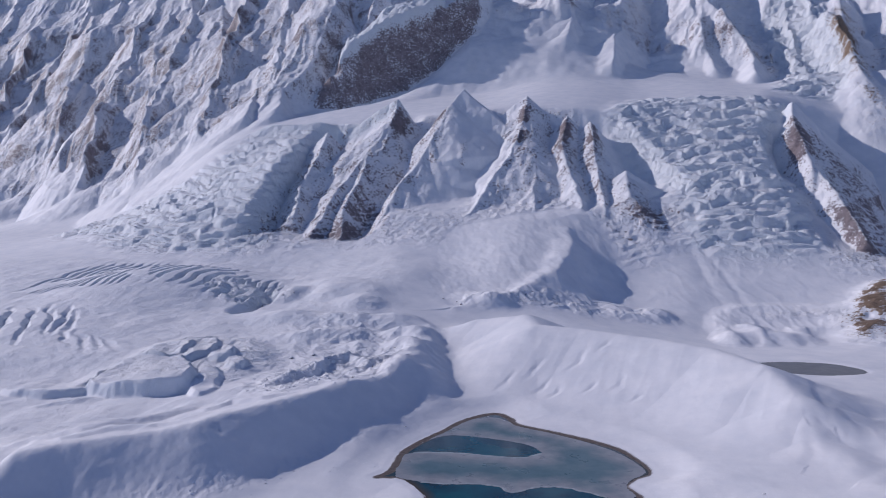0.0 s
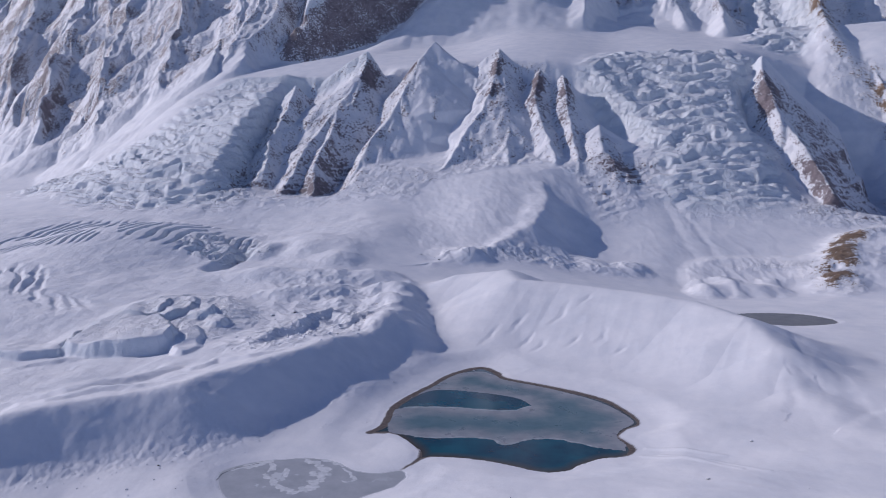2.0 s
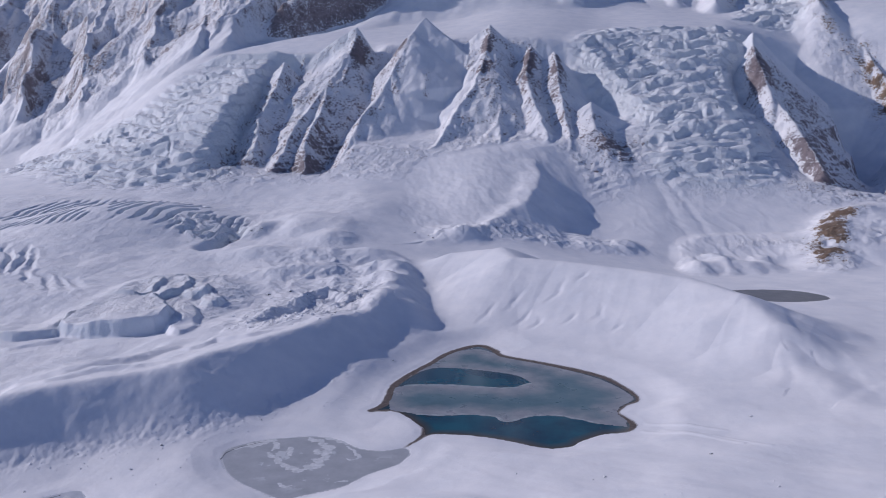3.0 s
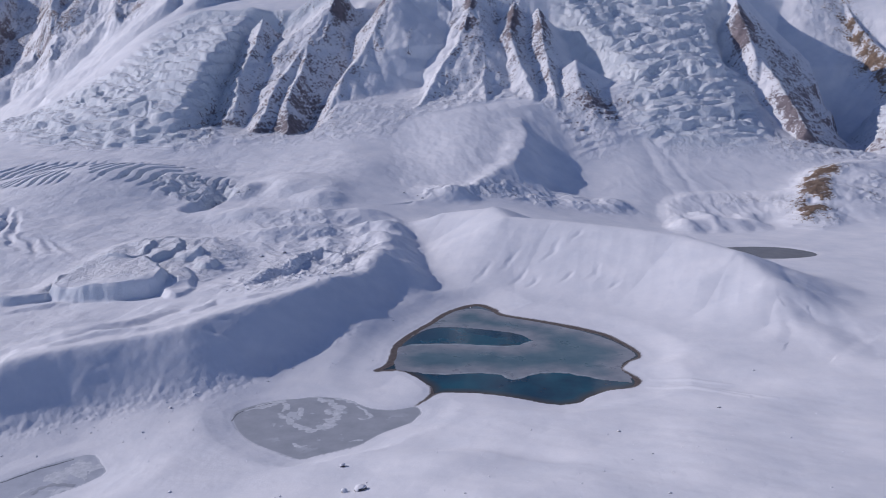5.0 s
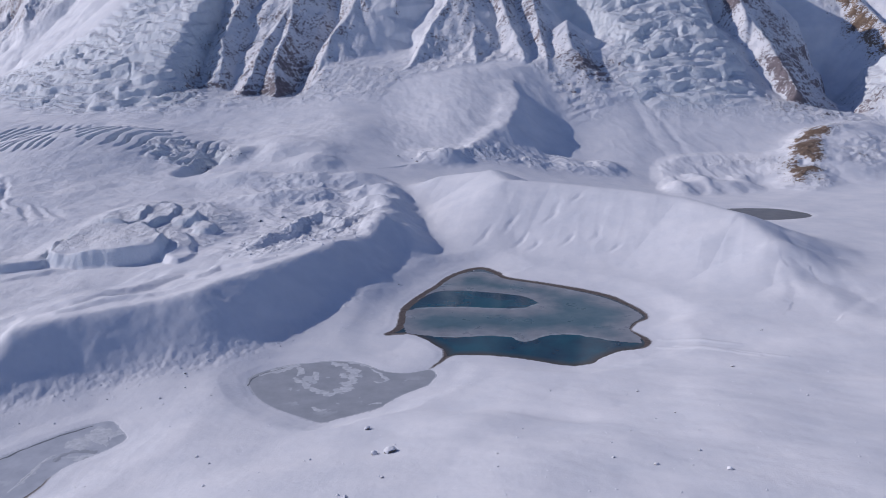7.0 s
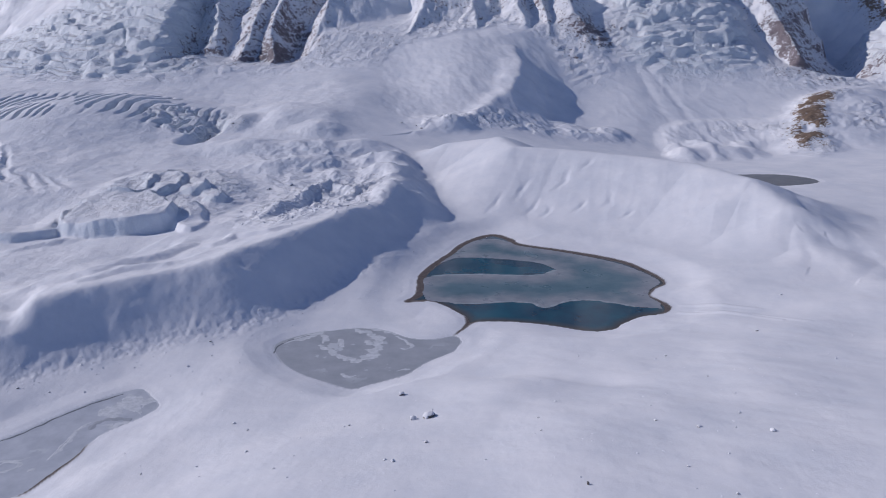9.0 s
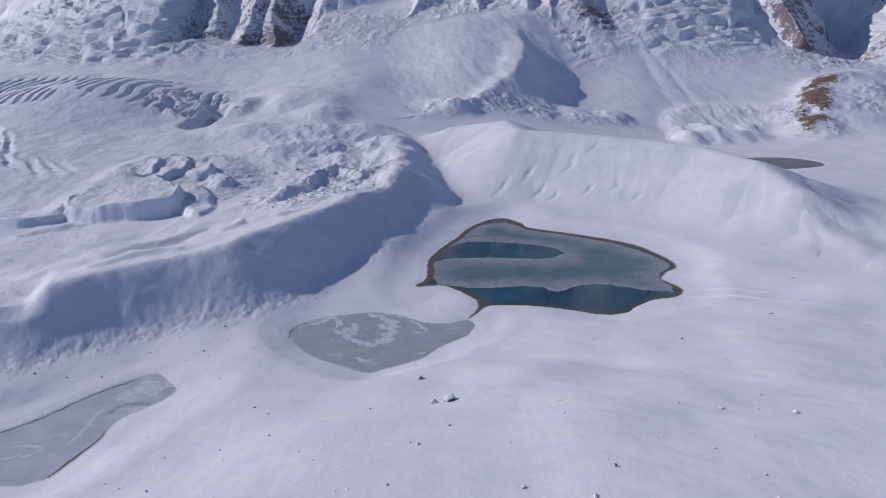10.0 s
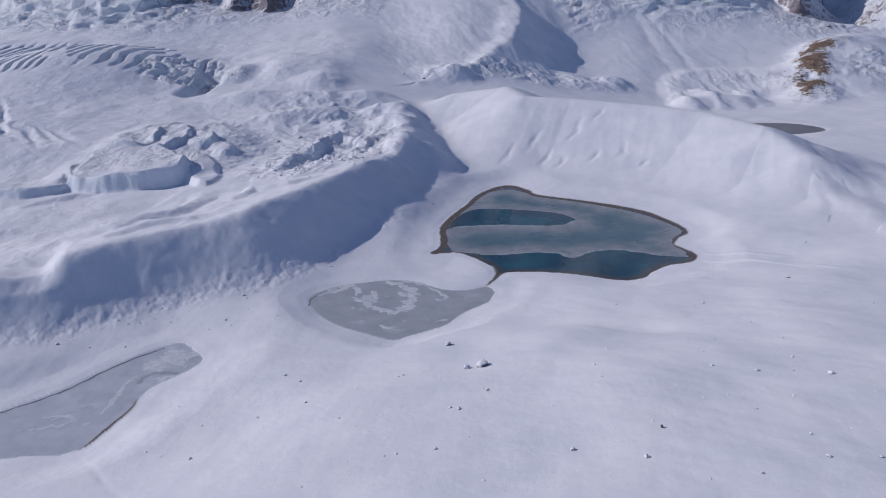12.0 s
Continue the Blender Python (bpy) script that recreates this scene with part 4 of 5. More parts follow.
def sheet_part(name, keep, mat, label="", parent=None):
    """One mesh from the cells of the sheet that are marked."""
    rr, cc = np.nonzero(keep)
    n = sx.shape[1]
    quads = np.stack([rr * n + cc, rr * n + cc + 1, (rr + 1) * n + cc + 1, (rr + 1) * n + cc], 1)
    used, quads = np.unique(quads, return_inverse=True)
    quads = quads.reshape(-1, 4)
    me = bpy.data.meshes.new(name)
    me.vertices.add(len(used))
    me.vertices.foreach_set("co", np.stack([sx.ravel()[used], sy.ravel()[used], sz.ravel()[used]], 1).astype(np.float32).ravel())
    me.loops.add(quads.size)
    me.loops.foreach_set("vertex_index", quads.astype(np.int32).ravel())
    me.polygons.add(len(quads))
    me.polygons.foreach_set("loop_start", np.arange(0, quads.size, 4, dtype=np.int32))
    me.polygons.foreach_set("use_smooth", np.ones(len(quads), bool))
    for attr, values in (("rock", srock), ("ice", sice), ("gravel", sgravel)):
        at = me.attributes.new(attr, "FLOAT", "POINT")
        at.data.foreach_set("value", values.ravel()[used].astype(np.float32))
    me.update(calc_edges=True)
    me.normals_split_custom_set_from_vertices(vertex_normals.reshape(-1, 3)[used])
    me.materials.append(mat)
    ob = new(name, me)
    ob.parent = parent
    return tagged(ob, label) if label else ob


def islands(mask, least=140):
    """The connected groups of marked cells, leaving out the small ones."""
    todo = set(map(tuple, np.argwhere(mask)))
    while todo:
        start = todo.pop()
        group, edge = [start], [start]
        while edge:
            r, c = edge.pop()
            for near in ((r + 1, c), (r - 1, c), (r, c + 1), (r, c - 1)):
                if near in todo:
                    todo.remove(near)
                    group.append(near)
                    edge.append(near)
        if len(group) >= least:
            out = np.zeros(mask.shape, bool)
            out[tuple(np.array(group).T)] = True
            yield out


def sheet_thing(name, keep, mat, label, category, group="", pieces=()):
    """A thing cut from the sheet: an empty with one mesh for each of its pieces; the last piece takes the rest."""
    thing = tagged(new(name), label, category, group)
    rest = keep.copy()
    for piece, mask, words in pieces:
        for mine in islands(rest & mask):
            rest &= ~mine
            sheet_part(piece, mine, mat, words, thing)
    if pieces and rest.sum() < 2000:
        for mine in islands(rest, 1):
            sheet_part("snow_cover", mine, mat, "", thing)
    elif rest.any():
        if name == "rock_buttress":
            for mine in islands(rest):
                rest &= ~mine
                sheet_part("snow_cover", mine, mat, "", thing)
        if rest.any():
            left_over = sheet_part("snow_cover" if pieces else "slope", rest, mat, "", thing)
            if name == "rock_buttress":
                tagged(left_over, "small snow patches between the rocks", kind="stuff")
    return thing



# normals of the whole sheet, so that the cuts between its parts do not show
du = np.stack([np.gradient(v, axis=1) for v in (sx, sy, sz)], -1)
dv = np.stack([np.gradient(v, axis=0) for v in (sx, sy, sz)], -1)
vertex_normals = np.cross(du, dv)
vertex_normals /= np.linalg.norm(vertex_normals, axis=-1, keepdims=True)

mx, my = (0.25 * (v[:-1, :-1] + v[1:, :-1] + v[:-1, 1:] + v[1:, 1:]) for v in (sx, sy))
wander = 7 * fbm(mx, my, 30, 2, 900)
mx, my = mx + wander, my + 7 * fbm(mx, my, 30, 2, 910)
free = np.ones(mx.shape, bool)


def claim(mask):
    """The cells of a region that no earlier region has taken."""
    got = mask & free
    free[got] = False
    return got


def inside(corners):
    return loop_distance(mx.ravel(), my.ravel(), smooth_loop(corners, 3)).reshape(mx.shape) < 0


hill = claim(inside(((330, 925), (330, 980), (350, 1040), (385, 1110), (430, 1170), (540, 1175), (560, 1100), (480, 1010), (400, 940))))
low_rib = claim(inside(((695, 1850), (785, 1850), (792, 1700), (812, 1580), (850, 1450), (775, 1430), (730, 1530), (698, 1660))))
brown_rib = claim(inside(((640, 1760), (690, 1760), (725, 1950), (790, 2216), (850, 2480), (790, 2500), (730, 2360), (690, 2216), (655, 1950))))
hanging = claim(inside(HANGING_ICE))
west_fall = claim(inside(WEST_ICEFALL))
serac_cap = claim(inside(ICE_CLIFF))
east_fall = claim(inside(EAST_ICE))
upper_fall = claim(inside(((500, 1990), (620, 1960), (720, 2150), (730, 2400), (760, 2650), (600, 2650), (585, 2420), (560, 2200))))
walls = [claim((my > wall_foot(mx)) & (mx > lo) & (mx <= hi)) for lo, hi in ((-99999, -1600), (-1600, -930), (-930, -350), (-350, 240), (240, 99999))]
plateau = claim((my > 1640) & (mx > -1300))
cone = claim(inside(((-230, 1220), (-150, 1240), (-60, 1275), (0, 1270), (60, 1220), (80, 1120), (70, 1030), (30, 965), (-60, 955), (-150, 905), (-190, 960), (-215, 1080))))
ribs_x = ((-620, -500), (-500, -385), (-385, -205), (-205, -60), (-60, 70), (70, 300), (300, 520), (520, 720))
ribs = [claim((my > 1225) & (mx > lo) & (mx <= hi)) for lo, hi in ribs_x]
dome = claim(inside(((-780, 800), (-600, 770), (-480, 790), (-395, 830), (-380, 920), (-420, 1000), (-560, 1075), (-780, 1080))))
blocks = claim(inside(((-430, 575), (-395, 545), (-300, 545), (-278, 600), (-285, 665), (-340, 712), (-405, 708), (-428, 640))))
west_moraine = claim(inside(((-440, 250), (-345, 290), (-262, 320), (-215, 370), (-165, 440), (-118, 515), (-92, 560), (-100, 640), (-125, 740), (-140, 830), (-170, 830),
                             (-170, 720), (-160, 640), (-175, 575), (-210, 530), (-235, 475), (-265, 425), (-320, 385), (-440, 320))))
east_moraine = claim(inside(((-85, 590), (-20, 575), (60, 548), (120, 535), (165, 470), (190, 520), (180, 620), (150, 700), (60, 760), (-20, 830), (-90, 850), (-135, 840), (-120, 740), (-100, 650))))
glacier = claim((mx < -135) & (my > 400) & (my < 1225))
fans = claim((my > 960) & (mx > -135) & (mx < 700))

mrock = 0.25 * (srock[:-1, :-1] + srock[1:, :-1] + srock[:-1, 1:] + srock[1:, 1:])
bare = mrock > 0.55
ledges = (my < 1300) & (mrock > 0.15)
tagged(sheet_part("ground", free, SNOW), "snow covered valley floor with gentle drifts and hollows", "ground", kind="structure")
sheet_thing("brown_rock_hill", hill, BROWN, "rounded hill of bare brown rock half covered by snow", "hill", pieces=(("rock_face", bare, "weathered bare brown rock"),))
sheet_thing("rock_rib", brown_rib, BROWN, "brown rock rib running down beside the upper icefall", "rock", pieces=(("rock_face", bare, "bare brown rock"),))
sheet_thing("rock_rib", low_rib, BROWN, "brown rock ridge with snow patches above a shaded gully", "rock", pieces=(("rock_face", bare, "bare brown rock"),))
sheet_thing("hanging_glacier", hanging, SNOW, "broken pale hanging glacier between two rock ribs", "glacier",
            pieces=(("ice_lip", my > 1690, "smooth rounded upper edge of the ice"), ("upper_step", my > 1520, "large broken ice steps"), ("middle_step", my > 1360, "crevassed ice steps"), ("glacier_toe", my > 0, "ragged lower edge of the ice")))
sheet_thing("icefall", west_fall, SNOW, "torn icefall of snowy blocks below the plateau", "icefall",
            pieces=(("ice_lip", my > 1560, "broken upper ice edge"), ("broken_ice_slope", my > 1290, "leaning snowy ice blocks"), ("glacier_toe", my > 0, "scattered ice blocks at the foot")))
sheet_thing("ice_cliff", serac_cap, SNOW, "thick overhanging ice cliff on top of dark rock", "ice cliff")
sheet_thing("icefall", east_fall, SNOW, "broken ice on the far side of the shaded gully", "icefall")
sheet_thing("icefall", upper_fall, SNOW, "upper icefall of large snowy ice steps", "icefall", pieces=(("upper_step", my > 2250, "large ice steps"), ("glacier_toe", my > 0, "lower ice steps")))
for keep, label in zip(walls, ("steep fluted mountain wall streaked with snow", "mountain wall with shaded snow flutes and rock", "dark rock cliff and snowy mountain wall",
                               "snowy mountain wall with sharp fluted spurs", "mountain wall with shaded gully and bright spurs")):
    sheet_thing("mountain_wall", keep, SNOW, label, "mountain", "mountain walls", (("rock_face", bare, "bare grey brown rock"),))
sheet_thing("snow_plateau", plateau, SNOW, "smooth snow shelf above the rock band", "snowfield",
            pieces=(("snow_ramp", (mx < -420) & (my < 2300), "long smooth snow ramp"), ("snow_basin", mx < 560, "wide hollow snow basin")))
sheet_thing("snow_cone", cone, SNOW, "avalanche snow cone with a curved sharp crest", "snow cone",
            pieces=(("crest", np.abs(along(mx.ravel(), my.ravel(), CONE_CREST)[0]).reshape(mx.shape) < 9, "sharp curved snow crest"),
                    ("sunny_side", along(mx.ravel(), my.ravel(), CONE_CREST)[0].reshape(mx.shape) > 0, "smooth hollow snow slope"), ("shaded_side", my > 0, "steep snow side")))
for keep, label in zip(ribs, ("low rock buttress beside the icefall", "rocky snow rib with speckled rock", "pointed snowy rock buttress with shaded face", "pyramid shaped rock buttress dusted with snow",
                              "paired narrow rock ribs with snow ledges", "rock ledges below the hanging glacier", "reddish rock rib with bright snow edge", "shaded snow gully below a ridge")):
    sheet_thing("rock_buttress", keep, SNOW, label, "buttress", "buttresses of the rock band", (("rock_face", bare, "bare grey brown rock"), ("ledge_band", ledges, "layered rock ledges with snow")))
sheet_thing("crevassed_dome", dome, SNOW, "low glacier dome cut by blue crevasses", "glacier",
            pieces=(("torn_edge", (mx > -490) & (my > 845), "broken ice edge with dark gaps"), ("crevasse_field", my > 860, "rows of long blue crevasses")))
sheet_thing("serac_field", blocks, SNOW, "jumbled glacier blocks under fresh snow", "seracs",
            pieces=tuple(("ice_block", inside(c), "leaning snowy ice block") for c, _, _, _ in SERACS))
side_west = along(mx.ravel(), my.ravel(), LEFT_CREST)[0].reshape(mx.shape)
sheet_thing("moraine", west_moraine, SNOW, "shaded snowy moraine ridge above the lakes", "moraine",
            pieces=(("crest", np.abs(side_west) < 7, "rounded snowy crest"), ("lake_side", side_west < 0, "steep shaded snow slope"), ("glacier_side", my > 0, "gentle sunny snow slope")))
side_east = along(mx.ravel(), my.ravel(), RIGHT_CREST)[0].reshape(mx.shape)
sheet_thing("moraine", east_moraine, SNOW, "sunlit smooth snowy moraine ridge beyond the lake", "moraine",
            pieces=(("crest", np.abs(side_east) < 9, "smooth snow crest"), ("lake_side", side_east < 0, "bright snow slope with faint runnels"), ("far_side", my > 0, "snow slope facing the mountain")))
sheet_thing("glacier", glacier, SNOW, "snow covered glacier with mounds and hummocks", "glacier",
            pieces=(("rubble", inside(((-262, 545), (-205, 525), (-160, 580), (-150, 660), (-190, 690), (-235, 640))), "rough snowy rubble with dark stones"),
                    ("mound", inside(((-372, 930), (-310, 1005), (-240, 1000), (-215, 900), (-262, 840), (-350, 850))), "large rounded snow mound"),
                    ("ridged_flank", (my < 530) & (mx > -440), "low parallel snow ridges"), ("hummocky_snow", (mx > -300) & (my < 840), "small rounded snow mounds")))
sheet_thing("snow_fan", fans, SNOW, "avalanche snow fans below the rock band", "snowfield",
            pieces=(("hummocky_foot", inside(((165, 905), (180, 990), (240, 1005), (310, 1000), (310, 930), (230, 900))), "small rounded hummocks"), ("bluff", (my < 1090) & (mx > 170), "short steep snow bluff")))


# ---- lakes ----
def part(name, bm, mat, parent=None, label=""):
    me = bpy.data.meshes.new(name)
    bm.to_mesh(me)
    bm.free()
    me.materials.append(mat)
    ob = new(name, me)
    ob.parent = parent
    return tagged(ob, label) if label else ob


def grid_sheet(name, loop, level, mat, parent, grow=1.0, step=1.0, label=""):
    """A level sheet inside a shoreline, with each point's distance from the shore."""
    lo, hi = loop.min(0) - 3, loop.max(0) + 3
    xs, ys = np.meshgrid(np.arange(lo[0], hi[0], step), np.arange(lo[1], hi[1], step))
    d = loop_distance(xs.ravel(), ys.ravel(), loop).reshape(xs.shape)
    keep = (d[:-1, :-1] < grow) & (d[1:, 1:] < grow) & (d[1:, :-1] < grow) & (d[:-1, 1:] < grow)
    rr, cc = np.nonzero(keep)
    n = xs.shape[1]
    quads = np.stack([rr * n + cc, rr * n + cc + 1, (rr + 1) * n + cc + 1, (rr + 1) * n + cc], 1)
    used, quads = np.unique(quads, return_inverse=True)
    me = bpy.data.meshes.new(name)
    me.from_pydata(np.stack([xs.ravel()[used], ys.ravel()[used], np.full(len(used), level)], 1).tolist(), [], quads.reshape(-1, 4).tolist())
    at = me.attributes.new("shore", "FLOAT", "POINT")
    at.data.foreach_set("value", np.maximum(0, -d.ravel()[used]).astype(np.float32))
    me.materials.append(mat)
    ob = new(name, me)
    ob.parent = parent
    return tagged(ob, label) if label else ob


def open_curve(pts, steps=6):
    p = np.array([pts[0], *pts, pts[-1]], float)
    out = []
    for k in range(1, len(p) - 2):
        a, b, c, d = p[k - 1:k + 3]
        for s in range(steps):
            t = s / steps
            out.append(0.5 * (2 * b + (c - a) * t + (2 * a - 5 * b + 4 * c - d) * t ** 2 + (3 * b - a - 3 * c + d) * t ** 3))
    out.append(p[-1])
    return np.array(out)


def edge_strip(name, pts, width, z, mat, parent, label=""):
    """A low, narrow ridge of ice along a line."""
    c = open_curve(pts, 10)
    c = c + np.stack([0.5 * fbm(c[:, 0], c[:, 1], 6, 3, 31), 0.7 * fbm(c[:, 0], c[:, 1], 6, 3, 32)], 1)
    t = np.gradient(c, axis=0)
    nrm = np.stack([-t[:, 1], t[:, 0]], 1) / np.hypot(t[:, 0], t[:, 1])[:, None]
    bm = bmesh.new()
    rows = []
    for k, (p, q) in enumerate(zip(c, nrm)):
        w = width * (0.5 + abs(math.sin(k * 0.37)) * 0.6)
        rows.append([bm.verts.new((*(p - q * w), z)), bm.verts.new((*p, z + 0.12)), bm.verts.new((*(p + q * w), z))])
    for a, b in zip(rows, rows[1:]):
        bm.faces.new((a[0], a[1], b[1], b[0]))
        bm.faces.new((a[1], a[2], b[2], b[1]))
    return part(name, bm, mat, parent, label)


lake = tagged(new("lake"), "teal glacial lake partly skinned with thin grey ice", "lake")
grid_sheet("water", LAKE, 0.0, WATER, lake, 0.6)
far_edge = [(-110, 458), (-108, 474)]
lower = open_curve([(-103, 478), (-88, 481), (-68, 482), (-46, 479), (-28, 480), (-16, 491)])
upper = open_curve([(-16, 491), (-24, 505), (-40, 514), (-68, 521), (-86, 521), (-98, 508), (-102, 498)])
rim_line = open_curve([(-109, 492), (-103, 513), (-95, 534), (-85, 555), (-72, 571), (-57, 575), (-45, 565), (-38, 554), (-13, 540), (11, 524), (31, 506), (45, 483), (50, 464), (41, 450), (37, 438), (41, 426)])
front = open_curve([(40, 415), (25, 418), (13, 425), (1, 430), (-10, 429), (-18, 426), (-30, 417), (-38, 425), (-54, 427), (-70, 424), (-86, 425), (-103, 429)])
grid_sheet("ice_sheet", np.array([*far_edge, *lower, *upper[1:], *rim_line, *front]), 0.06, THIN_ICE, lake, 0.4, 1.0, "thin grey blue lake ice")
edge_strip("ice_edge", [(-103, 478), (-88, 481), (-68, 482), (-46, 479), (-28, 480), (-16, 491)], 1.5, 0.06, RIME, lake, "pale frosted edge of the ice")
edge_strip("ice_edge", [(25, 418), (13, 425), (1, 430), (-10, 429), (-18, 426), (-30, 417), (-38, 425), (-54, 427), (-70, 424), (-86, 425)], 1.2, 0.06, RIME, lake, "pale frosted edge of the ice")

pond = tagged(new("pond"), "frozen grey pond with blown snow patches", "pond")
grid_sheet("ice_sheet", POND, 0.06, POND_ICE, pond, 0.6)


def snow_swirl(pts, width, parent, seed, label):
    """A thin, ragged band of blown snow lying on the ice."""
    c = open_curve(pts, 14)
    t = np.gradient(c, axis=0)
    nrm = np.stack([-t[:, 1], t[:, 0]], 1) / (np.hypot(t[:, 0], t[:, 1])[:, None] + 1e-6)
    taper = np.sin(np.linspace(0.12, math.pi - 0.12, len(c))) ** 0.5
    left = width * taper * np.clip(0.8 + 0.9 * fbm(c[:, 0], c[:, 1], 5, 3, seed, 0.6), 0.12, 2)
    right = width * taper * np.clip(0.8 + 0.9 * fbm(c[:, 0], c[:, 1], 5, 3, seed + 7, 0.6), 0.12, 2)
    bm = bmesh.new()
    rows = [(bm.verts.new((*(p - q * a), 0.075)), bm.verts.new((*p, 0.13)), bm.verts.new((*(p + q * b), 0.075))) for p, q, a, b in zip(c, nrm, left, right)]
    for a, b in zip(rows, rows[1:]):
        bm.faces.new((a[0], a[1], b[1], b[0]))
        bm.faces.new((a[1], a[2], b[2], b[1]))
    bmesh.ops.recalc_face_normals(bm, faces=bm.faces[:])
    return part("snow_swirl", bm, FROST, parent, label)


snow_swirl([(-156, 360), (-149, 353), (-140, 344), (-132, 340), (-127, 346), (-124, 355), (-124, 364), (-127, 372), (-132, 376), (-137, 380), (-143, 385)], 3.5, pond, 60, "pale curl of blown snow on the ice")
snow_swirl([(-147, 368), (-144, 361), (-142, 357)], 2.2, pond, 64, "small pale patch of blown snow")
snow_swirl([(-158, 374), (-154, 368), (-155, 362)], 1.9, pond, 66, "small pale patch of blown snow")
snow_swirl([(-132, 366), (-127, 361), (-122, 359)], 2.4, pond, 68, "pale patch of blown snow on the ice")
snow_swirl([(-116, 372), (-110, 366), (-106, 360), (-108, 355), (-112, 356)], 1.4, pond, 70, "thin pale streak of blown snow")
snow_swirl([(-176, 362), (-170, 367), (-162, 374), (-156, 383), (-148, 389), (-134, 386), (-122, 379), (-116, 374)], 3.2, pond, 74, "pale snow margin along the back shore")
snow_swirl([(-138, 325), (-134, 322), (-130, 323)], 1.1, pond, 76, "thin pale streak of blown snow")
snow_swirl([(-111, 328), (-107, 330), (-104, 330)], 1.2, pond, 78, "thin pale streak of blown snow")
near_pond = tagged(new("pond"), "long frozen pond with pale swirled ice", "pond")
grid_sheet("ice_sheet", NEAR_POND, 0.06, NEAR_ICE, near_pond, 0.6)
snow_swirl([(-258, 241), (-258, 243), (-256, 245), (-252, 244), (-250, 242), (-251, 240), (-254, 238), (-257, 239)], 1.1, near_pond, 80, "pale ring of frost on the ice")
snow_swirl([(-264, 235), (-260, 236), (-256, 238)], 1.2, near_pond, 84, "pale streak of frost on the ice")
snow_swirl([(-263, 244), (-258, 245), (-252, 246), (-249, 248)], 0.9, near_pond, 85, "pale streak of frost on the ice")
snow_swirl([(-244, 238), (-243, 239), (-242, 240)], 1.4, near_pond, 86, "small pale patch of frost")
snow_swirl([(-241, 246), (-240, 254), (-240, 262), (-241, 270), (-239, 276)], 1.2, near_pond, 90, "long pale frost streak on the ice")
snow_swirl([(-241, 250), (-241, 259), (-241, 268), (-240, 274)], 0.8, near_pond, 94, "long pale frost streak on the ice")
snow_swirl([(-234, 273), (-231, 274), (-228, 274)], 1.1, near_pond, 95, "small pale curl of frost")
snow_swirl([(-239, 282), (-234, 287), (-228, 293), (-223, 296), (-218, 295)], 8.1, near_pond, 96, "thin snow cover on the narrow end of the pond")
snow_swirl([(-229, 271), (-225, 274), (-220, 276)], 2.7, near_pond, 98, "thin snow cover along the shore")
edge_strip("dark_ice", [(-236, 270), (-236, 275), (-233, 278), (-228, 279), (-222, 278)], 1.5, 0.075, POND_ICE, near_pond, "darker curved band of bare ice")
# Shore strips: cracks, with the bank's shade put into their dark colour.
edge_strip("crack_and_shade", [(-316, 233), (-300, 240.5), (-284.5, 246.5), (-273.5, 255.5), (-264, 265.5), (-256, 279.5), (-247, 292.5), (-237, 302)], 0.55, 0.07, CRACK_SHADE, near_pond, "dark crack with painted bank shade along the shore")
edge_strip("crack_and_shade", [(-168, 332), (-176, 343), (-178.5, 356), (-174.5, 365), (-164, 373)], 0.5, 0.07, CRACK_SHADE, pond, "dark crack with painted bank shade along the shore")
tarn = tagged(new("tarn"), "small dark frozen tarn behind the moraine", "tarn")
grid_sheet("ice_sheet", FAR_TARN, FAR_TARN_LEVEL + 0.05, TARN_ICE, tarn, 0.8, 2.0)


# ---- boulders and stones ----
def boulder(x, y, z, size, seed, tall=1.0, snowy=True, label="", group=""):
    """An angular stone sunk into the snow, with a cap of snow on its top."""
    rnd = random.Random(seed)
    sx_, sy_, sz_ = rnd.uniform(0.8, 1.25), rnd.uniform(0.75, 1.1), rnd.uniform(0.55, 0.8) * tall
    bm = bmesh.new()
    bmesh.ops.create_icosphere(bm, subdivisions=3, radius=0.5)
    planes = [(Vector((rnd.uniform(-1, 1), rnd.uniform(-1, 1), rnd.uniform(-0.2, 1))).normalized(), rnd.uniform(0.30, 0.44)) for _ in range(7)]
    for v in bm.verts:
        for nrm, off in planes:
            over = v.co.dot(nrm) - off
            if over > 0:
                v.co -= nrm * over * 0.9
        v.co *= 1 + 0.12 * noise.noise(v.co * 4 + Vector((seed, 0, 0)))
        v.co = Vector((v.co.x * sx_, v.co.y * sy_, v.co.z * sz_)) * size
    thing = tagged(new("boulder"), label, "boulder", group)
    thing.location = (x, y, z + 0.12 * size)
    thing.rotation_euler = (0, 0, rnd.uniform(0, 6.28))
    if snowy:
        cap = bm.copy()
        cap.normal_update()
        low = [f for f in cap.faces if f.normal.z < 0.22 + 0.5 * noise.noise(f.calc_center_median() * 1.5 / size + Vector((0, seed, 0)))]
        bmesh.ops.delete(cap, geom=low, context="FACES")
        if len(cap.faces) > 6:
            cap.normal_update()
            for v in cap.verts:
                v.co += v.normal * 0.05 * size + Vector((0, 0, 0.03 * size))
            for f in cap.faces:
                f.smooth = True
            skirt = bmesh.ops.extrude_edge_only(cap, edges=[e for e in cap.edges if e.is_boundary])
            for v in [g for g in skirt["geom"] if isinstance(g, bmesh.types.BMVert)]:
                v.co *= 0.86
            part("snow_cap", cap, CAP, thing, "thick cap of fresh snow")
        else:
            cap.free()
    part("stone", bm, STONE, thing)
    return thing


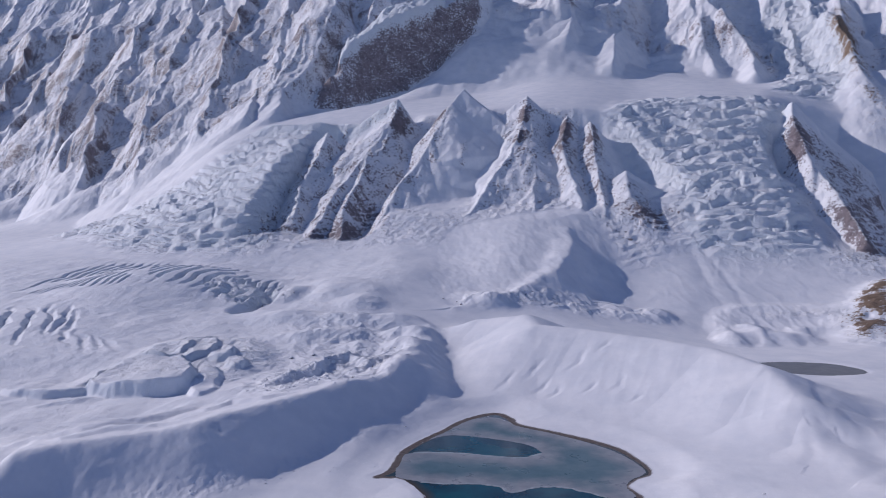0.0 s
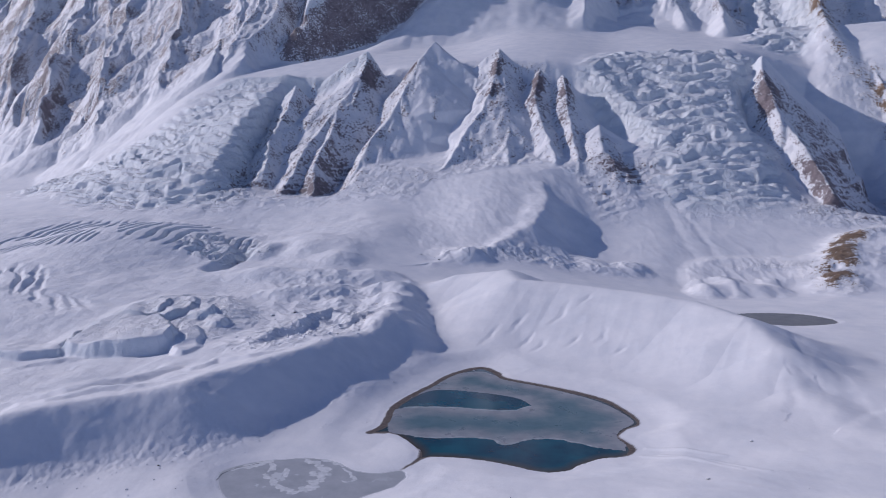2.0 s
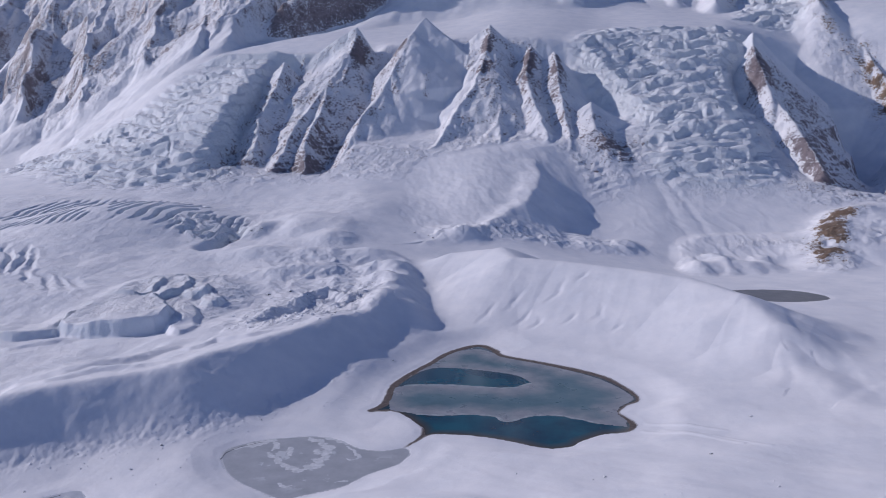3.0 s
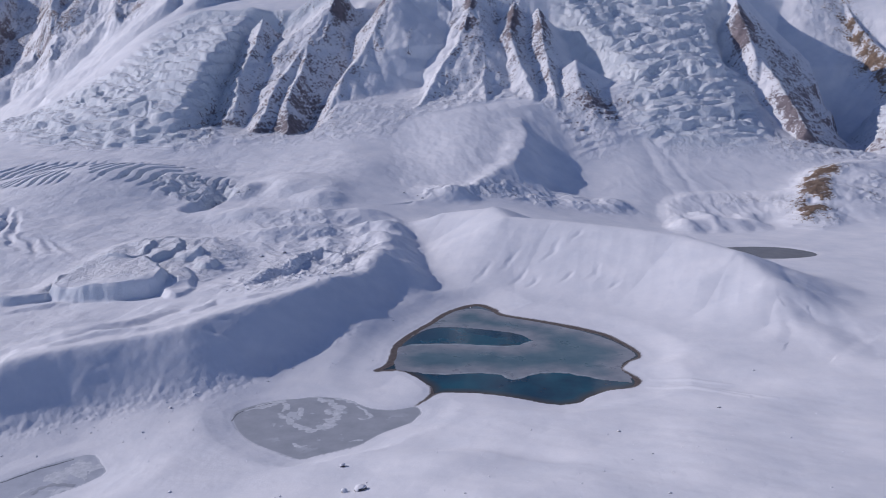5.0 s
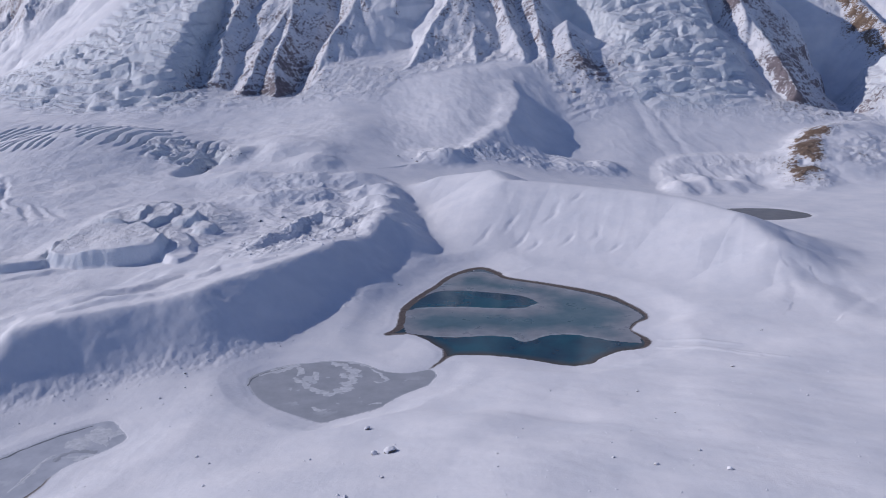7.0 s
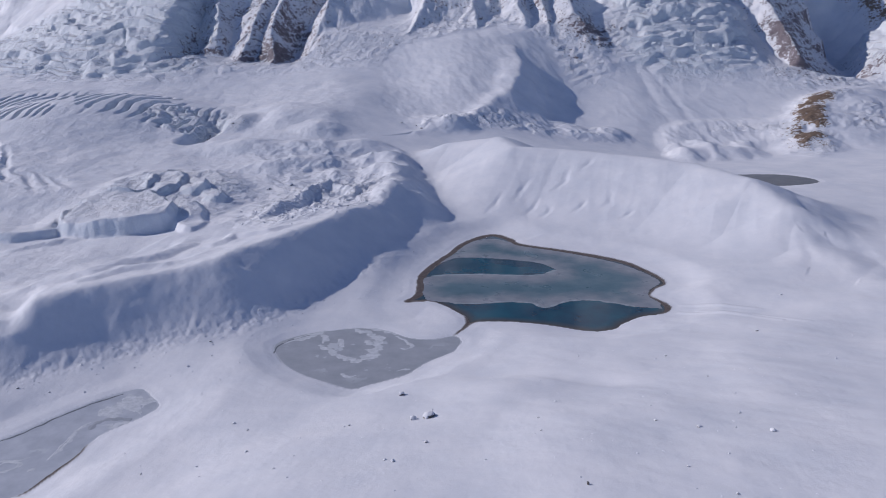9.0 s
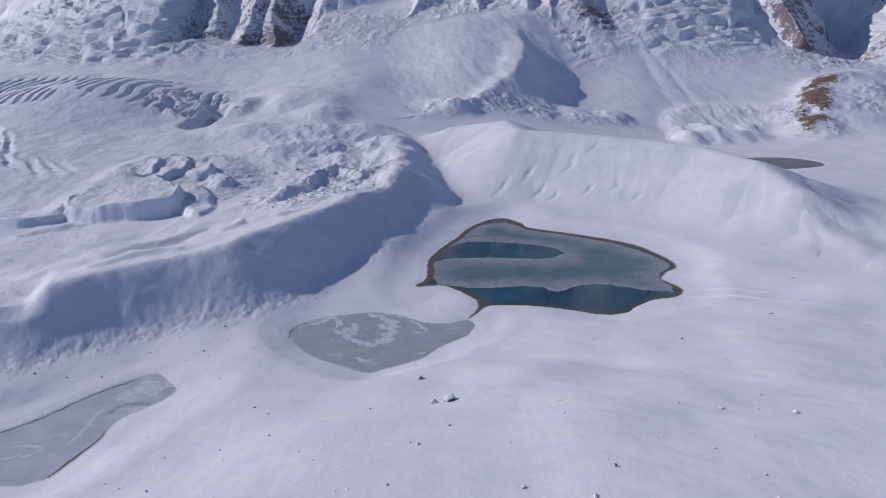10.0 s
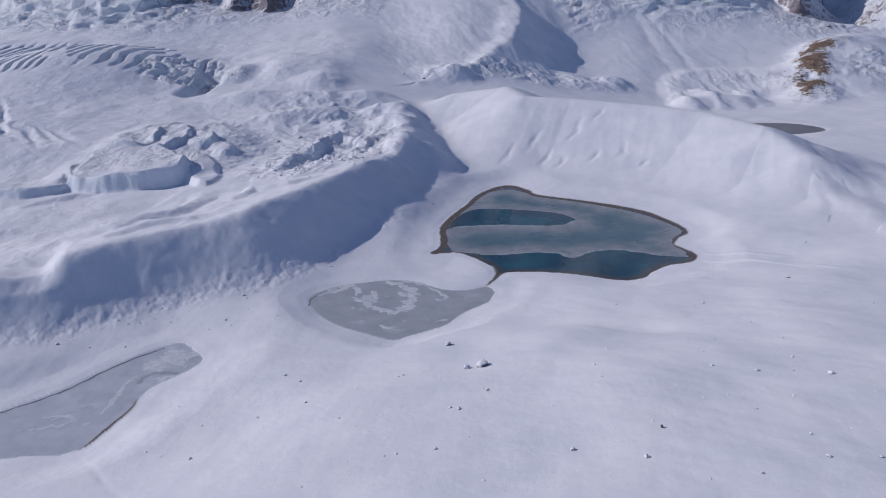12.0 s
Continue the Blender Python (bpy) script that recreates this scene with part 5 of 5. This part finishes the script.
NEAR_STONES = ((-95, 252, 2.6), (-89, 253, 4.0), (-103, 283, 2.8), (-88, 226, 1.7), (-98, 211, 1.7), (-101, 213, 1.3), (-120, 251, 1.4), (-122, 250, 1.1),
               (-155, 232, 1.6), (-170, 262, 1.7), (-162, 255, 1.2), (-139, 213, 1.1), (-192, 225, 1.0), (-186, 198, 1.4), (-205, 207, 1.1), (-65, 178, 1.9),
               (-46, 170, 1.7), (-105, 184, 1.4), (-48, 239, 1.0), (-48, 226, 0.9))
SLOPE_STONES = ((18, 320, 1.9), (72, 353, 2.0), (108, 414, 1.6), (5, 224, 1.8), (-8, 231, 1.3), (23, 237, 1.4), (27, 218, 2.3), (2, 178, 1.3), (0, 164, 1.7),
                (13, 163, 1.5), (-7, 194, 1.1), (26, 283, 1.1), (4, 263, 0.9), (-22, 325, 1.0), (-20, 157, 1.2), (29, 259, 0.9))
MORAINE_STONES = ((-214, 355, 2.0), (-215, 326, 1.5), (-189, 327, 1.0), (-207, 338, 1.1), (-221, 318, 1.1), (-256, 303, 1.4), (-243, 327, 1.2), (-287, 301, 1.7),
                  (-272, 301, 1.2), (-119, 522, 1.4), (-166, 420, 1.1), (-174, 397, 1.2), (-143, 380, 1.1), (-64, 577, 1.6), (-50, 568, 1.4))
GLACIER_STONES = ((-264, 653, 4.5), (-246, 664, 4.0), (-199, 569, 3.0), (-230, 551, 2.8), (-176, 570, 2.4), (-196, 775, 3.0), (-169, 935, 3.6), (-143, 920, 4.2),
                  (-150, 928, 2.6), (-372, 886, 4.0), (-360, 892, 3.4), (-385, 880, 3.0))
seed = 1
for stones, label, group in ((NEAR_STONES, "dark boulder capped with snow on the valley floor", "boulders on the near snow"), (SLOPE_STONES, "snow capped stone on the open slope", "stones on the open slope"),
                             (MORAINE_STONES, "half buried stone at the moraine foot", "stones at the moraine foot"), (GLACIER_STONES, "dark boulder lying on the glacier", "boulders on the glacier")):
    heights = ground_height(np.array([p[0] for p in stones], float), np.array([p[1] for p in stones], float))[0]
    for (x, y, size), z in zip(stones, heights):
        big = size > 2.5 and group == "boulders on the near snow"
        boulder(x, y, float(z), size * (1.0 if big else 0.8), seed, 1.15 if big else 1.0, True, "large dark boulder with bare sides and snow" if big else label, group)
        seed += 1
# Small upright mark of unclear kind, modelled with the boulder shape.
boulder(-38, 185, float(ground_height(np.array([-38.0]), np.array([185.0]))[0][0]) + 0.3, 0.9, 77, 1.9, False, "slim upright dark shape standing on open snow")


def scatter(name, spots, lo, hi, label):
    """Many small half-buried stones as one mesh."""
    rnd = random.Random(5)
    xs, ys = np.array([s[0] for s in spots]), np.array([s[1] for s in spots])
    zs = ground_height(xs, ys)[0]
    bm = bmesh.new()
    for x, y, z in zip(xs, ys, zs):
        r = rnd.uniform(lo, hi) * rnd.uniform(0.5, 1)
        got = bmesh.ops.create_icosphere(bm, subdivisions=1, radius=r, matrix=Matrix.Translation((x, y, z + 0.1 * r)) @ Matrix.Rotation(rnd.uniform(0, 6), 4, "Z") @ Matrix.Diagonal((1.2, 0.8, 0.6, 1)))
        for v in got["verts"]:
            v.co += Vector((rnd.uniform(-1, 1), rnd.uniform(-1, 1), rnd.uniform(-1, 1))) * 0.2 * r
    ob = part(name, bm, SCREE)
    return tagged(ob, label, "stones", kind="stuff")


spot = random.Random(9)
foot = []
while len(foot) < 200:
    k = spot.random()
    px = -300 + 170 * k + spot.gauss(0, 7)
    py = 300 + 150 * k ** 1.2 + spot.gauss(0, 9)
    foot.append((px, py))
scatter("scree", foot, 0.25, 0.65, "small snow dusted stones along the moraine foot")
scatter("scree", [(spot.uniform(-215, 140), spot.uniform(150, 350)) for _ in range(150)], 0.25, 0.6, "small scattered stones showing through the snow")
scatter("scree", [(spot.gauss(-215, 22), spot.gauss(575, 26)) for _ in range(220)], 0.5, 1.6, "loose rubble on the glacier edge")
